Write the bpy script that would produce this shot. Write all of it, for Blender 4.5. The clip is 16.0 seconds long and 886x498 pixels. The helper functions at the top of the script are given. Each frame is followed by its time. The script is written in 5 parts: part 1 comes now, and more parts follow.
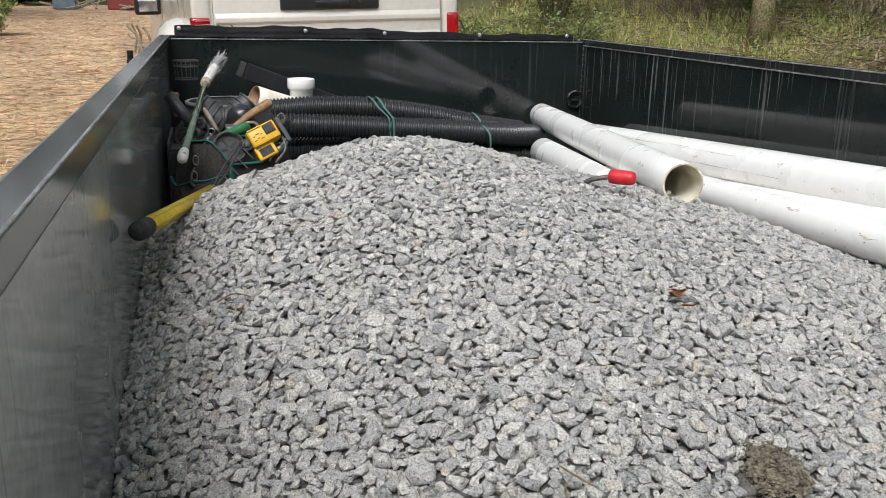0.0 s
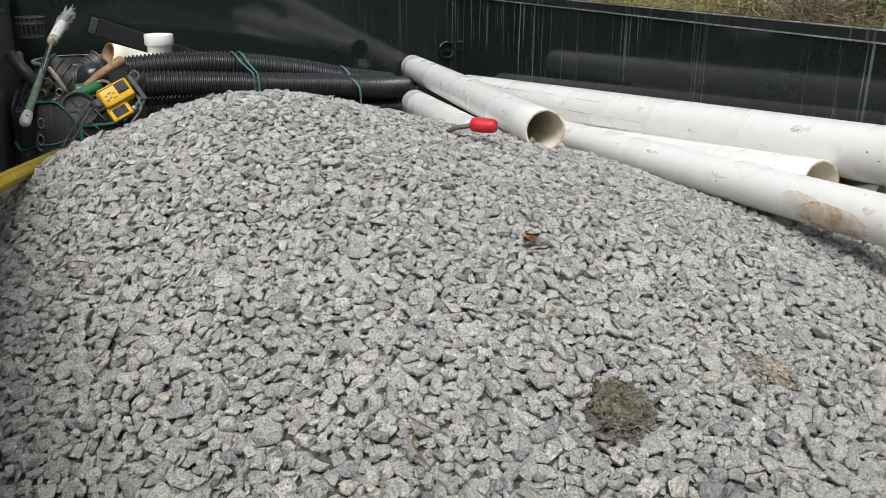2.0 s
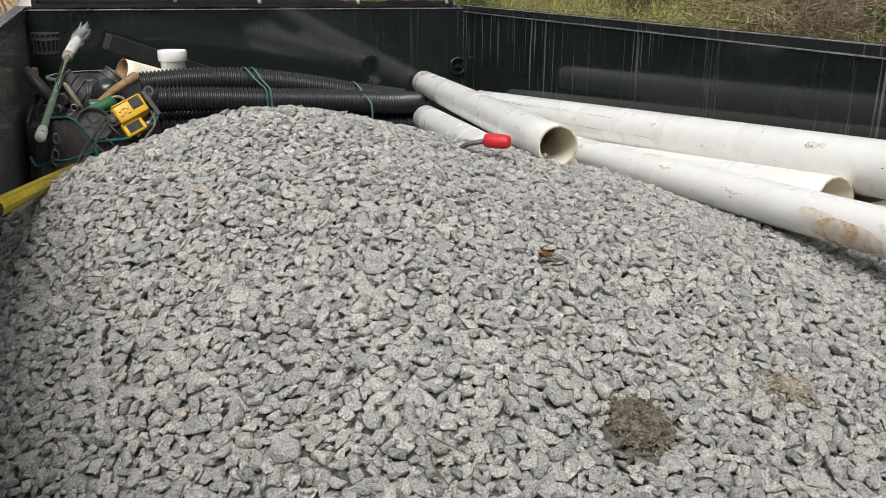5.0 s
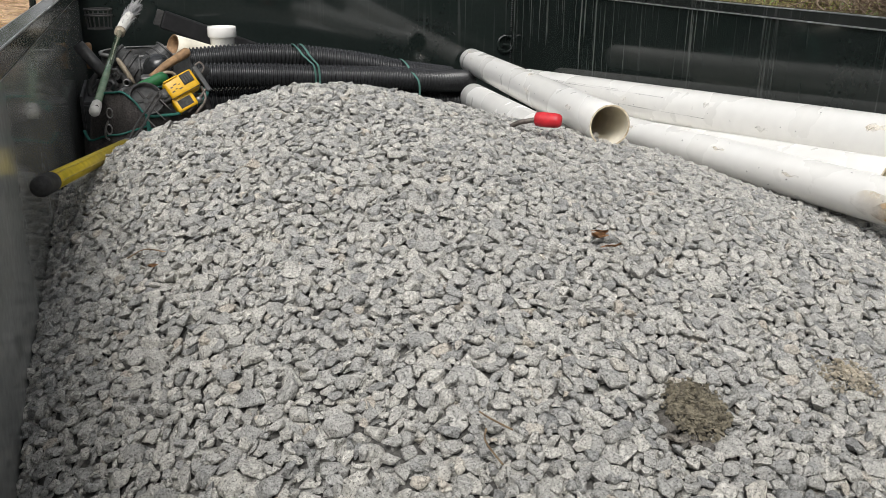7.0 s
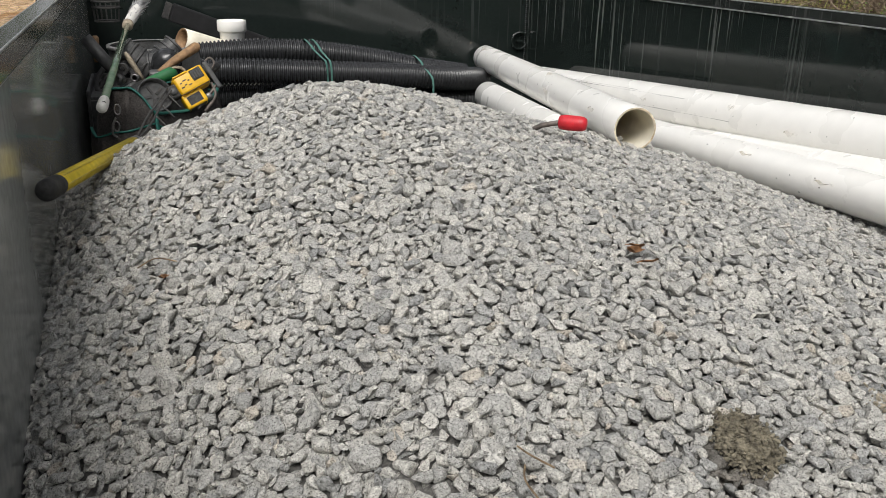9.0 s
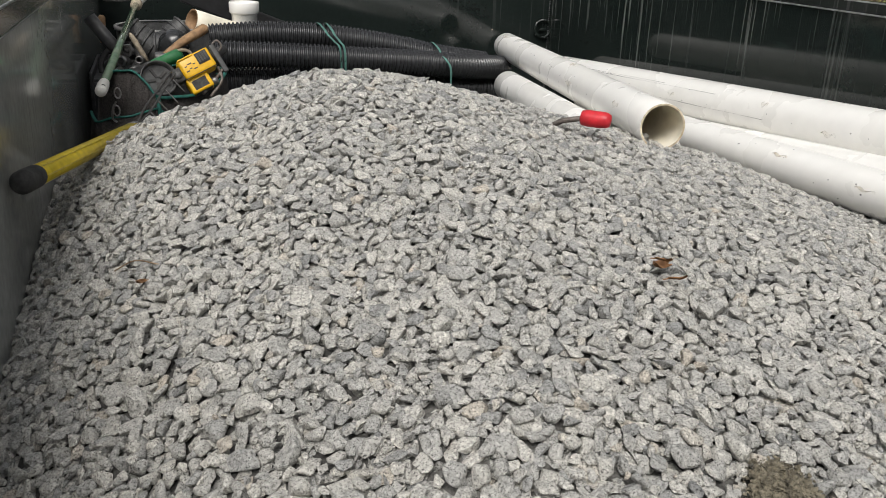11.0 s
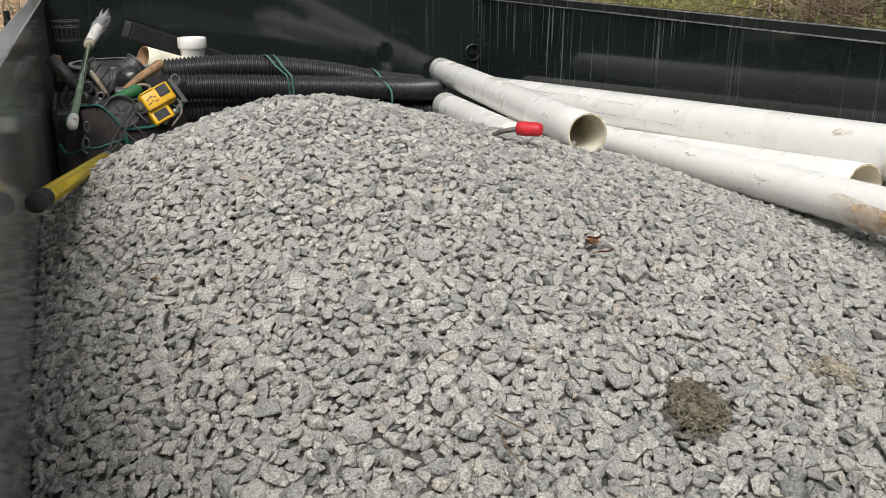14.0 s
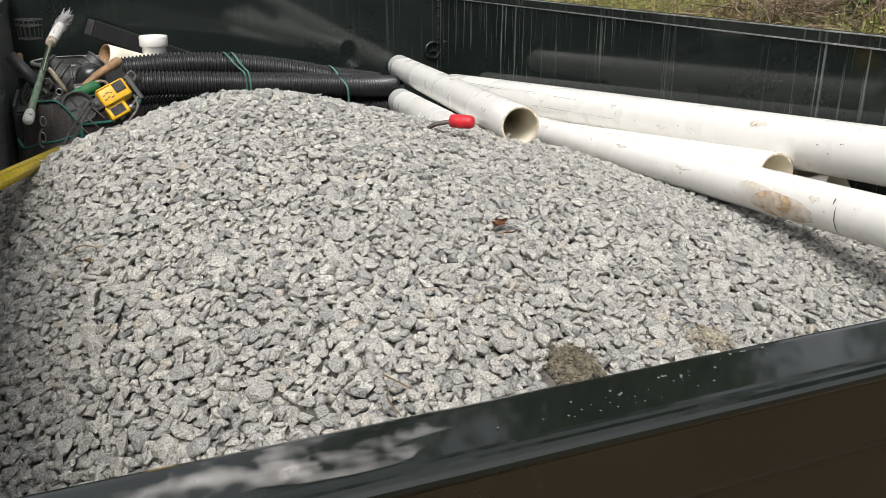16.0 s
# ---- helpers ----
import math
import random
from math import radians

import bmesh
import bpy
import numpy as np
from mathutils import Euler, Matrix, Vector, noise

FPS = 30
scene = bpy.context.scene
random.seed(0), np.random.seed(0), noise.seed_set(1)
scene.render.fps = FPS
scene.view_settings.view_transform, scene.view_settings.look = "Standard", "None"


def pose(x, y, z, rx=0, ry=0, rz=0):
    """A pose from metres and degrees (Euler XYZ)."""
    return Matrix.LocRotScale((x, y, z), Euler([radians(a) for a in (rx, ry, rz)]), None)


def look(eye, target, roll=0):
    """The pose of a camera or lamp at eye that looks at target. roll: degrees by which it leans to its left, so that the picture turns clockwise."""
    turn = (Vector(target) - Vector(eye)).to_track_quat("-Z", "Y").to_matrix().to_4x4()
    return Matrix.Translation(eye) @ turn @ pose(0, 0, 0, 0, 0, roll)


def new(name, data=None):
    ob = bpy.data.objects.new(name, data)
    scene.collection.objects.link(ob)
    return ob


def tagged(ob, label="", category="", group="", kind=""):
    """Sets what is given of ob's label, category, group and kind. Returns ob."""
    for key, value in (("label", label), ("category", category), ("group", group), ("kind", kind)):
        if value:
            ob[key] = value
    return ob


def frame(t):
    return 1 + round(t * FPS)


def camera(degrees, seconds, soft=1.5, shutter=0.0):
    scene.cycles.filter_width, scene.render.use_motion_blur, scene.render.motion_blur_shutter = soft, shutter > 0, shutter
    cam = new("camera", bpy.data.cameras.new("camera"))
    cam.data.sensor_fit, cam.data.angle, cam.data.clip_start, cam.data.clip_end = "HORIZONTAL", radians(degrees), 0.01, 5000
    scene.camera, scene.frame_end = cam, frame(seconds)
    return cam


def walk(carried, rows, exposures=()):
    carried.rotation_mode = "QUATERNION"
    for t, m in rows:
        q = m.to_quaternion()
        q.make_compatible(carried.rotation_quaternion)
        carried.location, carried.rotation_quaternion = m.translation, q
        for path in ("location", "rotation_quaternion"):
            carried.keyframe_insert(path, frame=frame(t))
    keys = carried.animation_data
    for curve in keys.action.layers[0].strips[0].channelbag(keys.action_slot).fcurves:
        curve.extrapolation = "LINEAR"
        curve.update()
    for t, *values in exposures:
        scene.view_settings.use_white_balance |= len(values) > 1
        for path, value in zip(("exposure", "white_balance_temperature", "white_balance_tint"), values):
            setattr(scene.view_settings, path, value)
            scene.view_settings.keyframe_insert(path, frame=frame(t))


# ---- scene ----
cam = camera(54.5, 16.0, soft=0.6)
PATH = [
    (0, (0.273, -4.069, 1.566), (0.783, -2.216, 1.013), 1.2),
    (0.5, (0.296, -4.063, 1.558), (0.895, -2.255, 0.947), 1.0),
    (1, (0.319, -4.067, 1.555), (1.008, -2.304, 0.909), 0.7),
    (1.5, (0.333, -4.073, 1.553), (1.065, -2.327, 0.908), 0.6),
    (2, (0.339, -4.068, 1.552), (1.077, -2.325, 0.907), 0.7),
    (2.5, (0.34, -4.062, 1.551), (1.08, -2.318, 0.907), 0.8),
    (3, (0.336, -4.056, 1.556), (1.073, -2.311, 0.913), 0.7),
    (5.5, (0.324, -4.063, 1.551), (1.037, -2.296, 0.942), 0.8),
    (6, (0.319, -4.052, 1.542), (0.986, -2.283, 0.89), 1.0),
    (6.5, (0.324, -4.048, 1.544), (0.98, -2.285, 0.867), 0.8),
    (7, (0.314, -4.049, 1.549), (0.946, -2.269, 0.89), 0.7),
    (7.5, (0.307, -4.044, 1.551), (0.907, -2.244, 0.918), 0.7),
    (8, (0.32, -4.036, 1.554), (0.92, -2.236, 0.92), 0.7),
    (8.5, (0.321, -4.01, 1.545), (0.946, -2.229, 0.881), 1.2),
    (9, (0.305, -3.964, 1.552), (0.929, -2.187, 0.88), 1.3),
    (11.5, (0.369, -3.846, 1.54), (0.945, -2.066, 0.832), 2.4),
    (12, (0.366, -3.848, 1.542), (0.942, -2.069, 0.833), 2.4),
    (12.5, (0.366, -3.87, 1.544), (0.941, -2.09, 0.836), 2.4),
    (13, (0.352, -3.909, 1.547), (0.972, -2.132, 0.871), 2.1),
    (13.5, (0.285, -3.988, 1.562), (0.939, -2.212, 0.915), 1.1),
    (14, (0.243, -4.055, 1.563), (0.966, -2.305, 0.919), 0.6),
    (14.5, (0.244, -4.094, 1.567), (0.997, -2.361, 0.913), 0.4),
    (15, (0.281, -4.148, 1.581), (1.033, -2.411, 0.933), 0.5),
    (15.5, (0.304, -4.186, 1.564), (1.059, -2.451, 0.917), 0.6),
    (16, (0.312, -4.206, 1.571), (1.066, -2.47, 0.924), 0.6),
]
walk(cam, [(t, look(eye, target, roll)) for t, eye, target, roll in PATH], [(0, -0.13, 6200, 10), (1, -0.18, 6100, 10), (3, -0.36, 6450, 10), (5.5, -0.28, 6450, 10), (9, -0.26, 6500, 10), (12, -0.33, 6550, 10), (14, -0.26, 6550, 10), (15, -0.34, 6550, 10), (15.5, -0.18, 6550, 10), (16, -0.03, 6550, 10)])

# ---- world and light ----
GROUND = 0.25
SUN_ELEV, SUN_ROT = radians(52), radians(206)
world = bpy.data.worlds.new("overcast_sky")
scene.world = world
world.use_nodes = True
wn = world.node_tree
sky = wn.nodes.new("ShaderNodeTexSky")
sky.sky_type = "NISHITA"
sky.sun_disc = False
sky.sun_elevation, sky.sun_rotation = SUN_ELEV, SUN_ROT
sky.air_density, sky.dust_density, sky.ozone_density = 1.0, 4.0, 1.0
pale = wn.nodes.new("ShaderNodeHueSaturation")
pale.inputs["Saturation"].default_value = 0.18
wn.links.new(sky.outputs[0], pale.inputs["Color"])
wn.links.new(pale.outputs[0], wn.nodes["Background"].inputs[0])
wn.nodes["Background"].inputs[1].default_value = 0.19
sun_data = bpy.data.lights.new("sun", "SUN")
sun_data.energy, sun_data.angle, sun_data.color = 2.1, radians(25), (1.0, 0.97, 0.92)
sun = new("sun", sun_data)
sun.rotation_euler = (radians(38), 0, radians(-26))


# ---- materials ----
def mat(name, color, rough=0.6, metal=0.0, grain=40.0, amount=0.15, bump=0.1, color2=None, stain=3.0, coat=0.0, spec=0.5, pieces=0.0):
    """A surface with variation at two scales: broad stains and fine grain, with bump."""
    m = bpy.data.materials.new(name)
    m.use_nodes = True
    nt = m.node_tree
    b = nt.nodes["Principled BSDF"]
    tc = nt.nodes.new("ShaderNodeTexCoord")
    n1 = nt.nodes.new("ShaderNodeTexNoise"); n1.inputs["Scale"].default_value = stain; n1.inputs["Detail"].default_value = 5
    n2 = nt.nodes.new("ShaderNodeTexNoise"); n2.inputs["Scale"].default_value = grain; n2.inputs["Detail"].default_value = 6
    for n in (n1, n2):
        nt.links.new(tc.outputs["Object"], n.inputs["Vector"])
    c2 = color2 or tuple(c * (1 - amount * 2) for c in color)
    r1 = nt.nodes.new("ShaderNodeValToRGB")
    r1.color_ramp.elements[0].position, r1.color_ramp.elements[1].position = 0.35, 0.7
    r1.color_ramp.elements[0].color, r1.color_ramp.elements[1].color = (*c2, 1), (*color, 1)
    nt.links.new(n1.outputs["Fac"], r1.inputs[0])
    mr = nt.nodes.new("ShaderNodeMapRange")
    mr.inputs["To Min"].default_value, mr.inputs["To Max"].default_value = 1 - amount * 1.6, 1 + amount * 1.2
    mr.inputs["From Min"].default_value, mr.inputs["From Max"].default_value = 0.3, 0.7
    nt.links.new(n2.outputs["Fac"], mr.inputs["Value"])
    mul = nt.nodes.new("ShaderNodeMix"); mul.data_type = "RGBA"; mul.blend_type = "MULTIPLY"; mul.inputs["Factor"].default_value = 1
    nt.links.new(r1.outputs[0], mul.inputs["A"]); nt.links.new(mr.outputs[0], mul.inputs["B"])
    out = mul.outputs["Result"]
    if pieces:
        oi = nt.nodes.new("ShaderNodeObjectInfo")
        mp = nt.nodes.new("ShaderNodeMapRange")
        mp.inputs["To Min"].default_value, mp.inputs["To Max"].default_value = 1 - pieces, 1 + pieces
        nt.links.new(oi.outputs["Random"], mp.inputs["Value"])
        m2 = nt.nodes.new("ShaderNodeMix"); m2.data_type = "RGBA"; m2.blend_type = "MULTIPLY"; m2.inputs["Factor"].default_value = 1
        nt.links.new(out, m2.inputs["A"]); nt.links.new(mp.outputs[0], m2.inputs["B"])
        out = m2.outputs["Result"]
    nt.links.new(out, b.inputs["Base Color"])
    rr = nt.nodes.new("ShaderNodeMapRange")
    rr.inputs["To Min"].default_value, rr.inputs["To Max"].default_value = max(rough - 0.12, 0.03), min(rough + 0.12, 1)
    nt.links.new(n1.outputs["Fac"], rr.inputs["Value"]); nt.links.new(rr.outputs[0], b.inputs["Roughness"])
    b.inputs["Metallic"].default_value = metal
    b.inputs["Coat Weight"].default_value = coat
    b.inputs["Specular IOR Level"].default_value = spec
    if bump:
        bp = nt.nodes.new("ShaderNodeBump"); bp.inputs["Strength"].default_value = bump; bp.inputs["Distance"].default_value = 0.004
        nt.links.new(n2.outputs["Fac"], bp.inputs["Height"]); nt.links.new(bp.outputs[0], b.inputs["Normal"])
    return m


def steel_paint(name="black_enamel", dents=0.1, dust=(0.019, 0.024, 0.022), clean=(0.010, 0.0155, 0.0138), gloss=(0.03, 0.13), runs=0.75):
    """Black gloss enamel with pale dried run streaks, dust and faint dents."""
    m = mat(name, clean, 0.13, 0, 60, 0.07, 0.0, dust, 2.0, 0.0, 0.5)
    nt = m.node_tree
    b = nt.nodes["Principled BSDF"]
    tc = nt.nodes.new("ShaderNodeTexCoord")
    mp = nt.nodes.new("ShaderNodeMapping"); mp.inputs["Scale"].default_value = (80, 80, 1.5)
    nt.links.new(tc.outputs["Object"], mp.inputs["Vector"])
    n = nt.nodes.new("ShaderNodeTexNoise"); n.inputs["Scale"].default_value = 1.0; n.inputs["Detail"].default_value = 3
    nt.links.new(mp.outputs[0], n.inputs["Vector"])
    r = nt.nodes.new("ShaderNodeValToRGB")
    r.color_ramp.elements[0].position, r.color_ramp.elements[1].position = 0.60, 0.67
    nt.links.new(n.outputs["Fac"], r.inputs[0])
    big = nt.nodes.new("ShaderNodeTexNoise"); big.inputs["Scale"].default_value = 1.7; big.inputs["Detail"].default_value = 2
    nt.links.new(tc.outputs["Object"], big.inputs["Vector"])
    rb = nt.nodes.new("ShaderNodeValToRGB")
    rb.color_ramp.elements[0].position, rb.color_ramp.elements[1].position = 0.40, 0.60
    nt.links.new(big.outputs["Fac"], rb.inputs[0])
    f = nt.nodes.new("ShaderNodeMath"); f.operation = "MULTIPLY"
    nt.links.new(r.outputs[0], f.inputs[0]); nt.links.new(rb.outputs[0], f.inputs[1])
    g = nt.nodes.new("ShaderNodeMath"); g.operation = "MULTIPLY"; g.inputs[1].default_value = runs
    nt.links.new(f.outputs[0], g.inputs[0])
    for n0 in nt.nodes:
        if n0.type == "MAP_RANGE" and n0.outputs[0].links and n0.outputs[0].links[0].to_socket.name == "Roughness":
            n0.inputs["To Min"].default_value, n0.inputs["To Max"].default_value = gloss
    old = b.inputs["Base Color"].links[0].from_socket
    mx = nt.nodes.new("ShaderNodeMix"); mx.data_type = "RGBA"
    mx.inputs["B"].default_value = (0.22, 0.23, 0.22, 1)
    nt.links.new(g.outputs[0], mx.inputs["Factor"]); nt.links.new(old, mx.inputs["A"])
    nt.links.new(mx.outputs["Result"], b.inputs["Base Color"])
    wave = nt.nodes.new("ShaderNodeTexNoise"); wave.inputs["Scale"].default_value = 2.2; wave.inputs["Detail"].default_value = 1
    nt.links.new(tc.outputs["Object"], wave.inputs["Vector"])
    bp = nt.nodes.new("ShaderNodeBump"); bp.inputs["Strength"].default_value = dents; bp.inputs["Distance"].default_value = 0.006
    nt.links.new(wave.outputs["Fac"], bp.inputs["Height"]); nt.links.new(bp.outputs[0], b.inputs["Normal"])
    return m


def stone_mat(name, island, tone=1.0, warm=1.0):
    """Crushed granite: grey, finely pitted and speckled, each stone its own shade."""
    m = bpy.data.materials.new(name)
    m.use_nodes = True
    nt = m.node_tree
    b = nt.nodes["Principled BSDF"]
    tc = nt.nodes.new("ShaderNodeTexCoord")
    if island:
        rnd = nt.nodes.new("ShaderNodeNewGeometry").outputs["Random Per Island"]
    else:
        rnd = nt.nodes.new("ShaderNodeObjectInfo").outputs["Random"]
    ramp = nt.nodes.new("ShaderNodeValToRGB")
    cr = ramp.color_ramp
    stops = ((0.0, (0.29, 0.295, 0.292)), (0.07, (0.39, 0.392, 0.382)), (0.25, (0.455, 0.453, 0.434)), (0.55, (0.52, 0.513, 0.486)), (0.80, (0.565, 0.555, 0.518)), (0.965, (0.61, 0.596, 0.555)), (0.985, (0.53, 0.485, 0.42)), (1.0, (0.60, 0.575, 0.52)))
    cr.elements[0].position, cr.elements[1].position = 0.0, 1.0
    for pos, _ in stops[1:-1]:
        cr.elements.new(pos)
    for e, (pos, col) in zip(cr.elements, stops):
        e.color = (col[0] * 1.008 * tone * warm, col[1] * tone, col[2] * 0.985 * tone / warm, 1)
    nt.links.new(rnd, ramp.inputs[0])
    unit = 1.0 if island else 0.03

    def noise(scale, detail, rough=0.6):
        n = nt.nodes.new("ShaderNodeTexNoise")
        n.inputs["Scale"].default_value, n.inputs["Detail"].default_value, n.inputs["Roughness"].default_value = scale * unit, detail, rough
        nt.links.new(tc.outputs["Object"], n.inputs["Vector"])
        return n.outputs["Fac"]

    def spread(src, a, b2, lo, hi):
        r = nt.nodes.new("ShaderNodeMapRange")
        r.inputs["From Min"].default_value, r.inputs["From Max"].default_value = a, b2
        r.inputs["To Min"].default_value, r.inputs["To Max"].default_value = lo, hi
        nt.links.new(src, r.inputs["Value"])
        return r.outputs[0]

    def times(p, q):
        k = nt.nodes.new("ShaderNodeMath"); k.operation = "MULTIPLY"
        nt.links.new(p, k.inputs[0]); nt.links.new(q, k.inputs[1])
        return k.outputs[0]
    pit_n, grain_n, cloud_n = noise(430, 4, 0.75), noise(260, 4, 0.75), noise(70, 3)
    pits = spread(pit_n, 0.37, 0.47, 0.25, 1.0)
    grain = spread(grain_n, 0.34, 0.66, 0.65, 1.36)
    cloud = spread(cloud_n, 0.3, 0.7, 0.90, 1.08)
    mul = nt.nodes.new("ShaderNodeMix"); mul.data_type = "RGBA"; mul.blend_type = "MULTIPLY"; mul.inputs["Factor"].default_value = 1
    nt.links.new(ramp.outputs[0], mul.inputs["A"]); nt.links.new(times(times(pits, grain), cloud), mul.inputs["B"])
    nt.links.new(mul.outputs["Result"], b.inputs["Base Color"])
    b.inputs["Roughness"].default_value = 0.88
    b.inputs["Specular IOR Level"].default_value = 0.25
    hgt = nt.nodes.new("ShaderNodeMath"); hgt.operation = "MULTIPLY_ADD"; hgt.inputs[1].default_value = 0.5
    nt.links.new(grain_n, hgt.inputs[0]); nt.links.new(noise(150, 4, 0.65), hgt.inputs[2])
    bp = nt.nodes.new("ShaderNodeBump"); bp.inputs["Strength"].default_value = 0.9; bp.inputs["Distance"].default_value = 0.006
    nt.links.new(hgt.outputs[0], bp.inputs["Height"]); nt.links.new(bp.outputs[0], b.inputs["Normal"])
    return m


# Green and brown casts in these enamels stand in for mirrored trees and ground.
ENAMEL = steel_paint()
GATE_ENAMEL = steel_paint("gate_enamel", 0.1, (0.026, 0.020, 0.012), (0.013, 0.0115, 0.0075), (0.04, 0.14), 0.05)
# Left panel: real dust, with the base colour raised to stand in for light.
DUSTY_LIFTED_ENAMEL = steel_paint("dusty_lifted_enamel", 0.1, (0.46, 0.47, 0.45), (0.21, 0.22, 0.21), (0.05, 0.13), 0.6)
FRONT_ENAMEL = steel_paint("front_panel_enamel", 0.1, (0.016, 0.021, 0.0195), (0.010, 0.0145, 0.013), (0.03, 0.10), 0.12)
RAIL = steel_paint("scuffed_rail_enamel", 0.1, (0.014, 0.017, 0.015), (0.006, 0.010, 0.008), (0.03, 0.13), 0.2)
# Dust colour raised on the left rail for mirrored sky, low on the right.
SIDE_RAIL = steel_paint("dusty_sky_rail_enamel", 0.6, (0.11, 0.112, 0.107), (0.022, 0.026, 0.024), (0.04, 0.26), 0.4)
FAR_RAIL = steel_paint("darker_rail_enamel", 0.1, (0.035, 0.038, 0.036), (0.012, 0.015, 0.014), (0.05, 0.25), 0.35)
# Pale strips that paint sky highlights along rail edges and weld seams.
EDGE_GLINT = mat("pale_edge_glint", (0.46, 0.47, 0.46), 0.42, 0.3, 60, 0.25, 0.05, (0.22, 0.23, 0.225), 9.0)
RAIL.node_tree.nodes["Principled BSDF"].inputs["Coat Weight"].default_value = 0.35
RAIL.node_tree.nodes["Principled BSDF"].inputs["Coat Roughness"].default_value = 0.04
RAIL.node_tree.nodes["Principled BSDF"].inputs["Specular IOR Level"].default_value = 0.45
BARE = mat("worn_steel", (0.28, 0.29, 0.29), 0.35, 0.9, 90, 0.2, 0.05)
PVC = mat("white_pvc", (0.86, 0.85, 0.82), 0.28, 0, 22, 0.02, 0.01, (0.845, 0.83, 0.79), 3.0)
PVC_IN = mat("pvc_inside", (0.86, 0.82, 0.71), 0.5, 0, 30, 0.06, 0.02, (0.76, 0.70, 0.56), 6.0)
PVC_RIM = mat("sawn_dirty_rim", (0.70, 0.62, 0.47), 0.7, 0, 60, 0.25, 0.1, (0.46, 0.36, 0.23), 28.0)
BLACK_PLASTIC = mat("black_polyethylene", (0.018, 0.019, 0.021), 0.24, 0, 70, 0.15, 0.03, (0.028, 0.029, 0.03))
DUSTY_BLACK = mat("dusty_black_plastic", (0.03, 0.031, 0.033), 0.5, 0, 70, 0.3, 0.05, (0.06, 0.06, 0.058), 9.0)
GREEN_STRAP = mat("green_strapping", (0.10, 0.25, 0.21), 0.4, 0, 60, 0.1, 0.02)
STONE_PIECE = stone_mat("crushed_granite", False)
STONE = stone_mat("crushed_granite_heap", True)
DAMP_STONE = stone_mat("damp_granite", True, 0.42, 1.05)
GAP_SHADE = mat("gap_shade_grey", (0.16, 0.155, 0.145), 0.95, 0, 300, 0.3, 0.4)


# ---- mesh helpers ----
def part(name, bm, material, parent=None, label="", smooth=False):
    me = bpy.data.meshes.new(name)
    bm.to_mesh(me)
    bm.free()
    for mt in (material if isinstance(material, (list, tuple)) else [material]):
        me.materials.append(mt)
    if smooth:
        me.polygons.foreach_set("use_smooth", [True] * len(me.polygons))
    ob = new(name, me)
    if parent:
        ob.parent = parent
    if label:
        tagged(ob, label)
    return ob


def empty(name, m=Matrix()):
    ob = new(name)
    ob.matrix_world = m
    return ob


def box(bm, lo, hi, bevel=0.0, m=None, segs=2):
    """Adds a bevelled box to bm."""
    r = bmesh.ops.create_cube(bm, size=1)
    vs = r["verts"]
    c, s = [(a + b) / 2 for a, b in zip(lo, hi)], [b - a for a, b in zip(lo, hi)]
    bmesh.ops.transform(bm, matrix=Matrix.Translation(c) @ Matrix.Diagonal((*s, 1)), verts=vs)
    if bevel:
        es = list({e for v in vs for e in v.link_edges})
        r2 = bmesh.ops.bevel(bm, geom=es, offset=bevel, segments=segs, profile=0.6, affect="EDGES")
        vs = list({v for f in r2["faces"] for v in f.verts} | {v for v in vs if v.is_valid})
    if m is not None:
        bmesh.ops.transform(bm, matrix=m, verts=vs)
    return bm


def boxes(*lohi, bevel=0.0, m=None):
    bm = bmesh.new()
    for lo, hi in lohi:
        box(bm, lo, hi, bevel, m)
    return bm


def tube(pts, radius, sides=16, cap=True, bm=None, flat=1.0, up=None):
    """A tube along pts; radius is a number or a list; flat squashes one axis."""
    bm = bm or bmesh.new()
    pts = [Vector(p) for p in pts]
    rads = radius if isinstance(radius, (list, tuple)) else [radius] * len(pts)
    u = Vector(up) if up else Vector((0.13, 0.27, 1))
    rings = []
    for i, p in enumerate(pts):
        d = (pts[min(i + 1, len(pts) - 1)] - pts[max(i - 1, 0)]).normalized()
        a = d.cross(u)
        if a.length < 1e-4:
            a = d.cross(Vector((1, 0, 0)))
        a.normalize()
        b = a.cross(d).normalized()
        if not up:
            u = b
        rings.append([bm.verts.new(p + rads[i] * (math.cos(t) * a + flat * math.sin(t) * b)) for t in [2 * math.pi * k / sides for k in range(sides)]])
    for r0, r1 in zip(rings, rings[1:]):
        for k in range(sides):
            bm.faces.new((r0[k], r0[(k + 1) % sides], r1[(k + 1) % sides], r1[k]))
    if cap:
        bm.faces.new(rings[0][::-1]); bm.faces.new(rings[-1])
    return bm


def lathe(profile, sides=24, m=None, bm=None):
    """Turns (r, z) pairs about z."""
    bm = bm or bmesh.new()
    rings = []
    for r, z in profile:
        rings.append([bm.verts.new((r * math.cos(2 * math.pi * k / sides), r * math.sin(2 * math.pi * k / sides), z)) for k in range(sides)])
    for r0, r1 in zip(rings, rings[1:]):
        for k in range(sides):
            bm.faces.new((r0[k], r0[(k + 1) % sides], r1[(k + 1) % sides], r1[k]))
    if m is not None:
        bmesh.ops.transform(bm, matrix=m, verts=[v for r in rings for v in r])
    return bm


def along(a, b):
    """A pose at a whose z axis points to b."""
    a, b = Vector(a), Vector(b)
    return Matrix.Translation(a) @ (b - a).to_track_quat("Z", "Y").to_matrix().to_4x4()


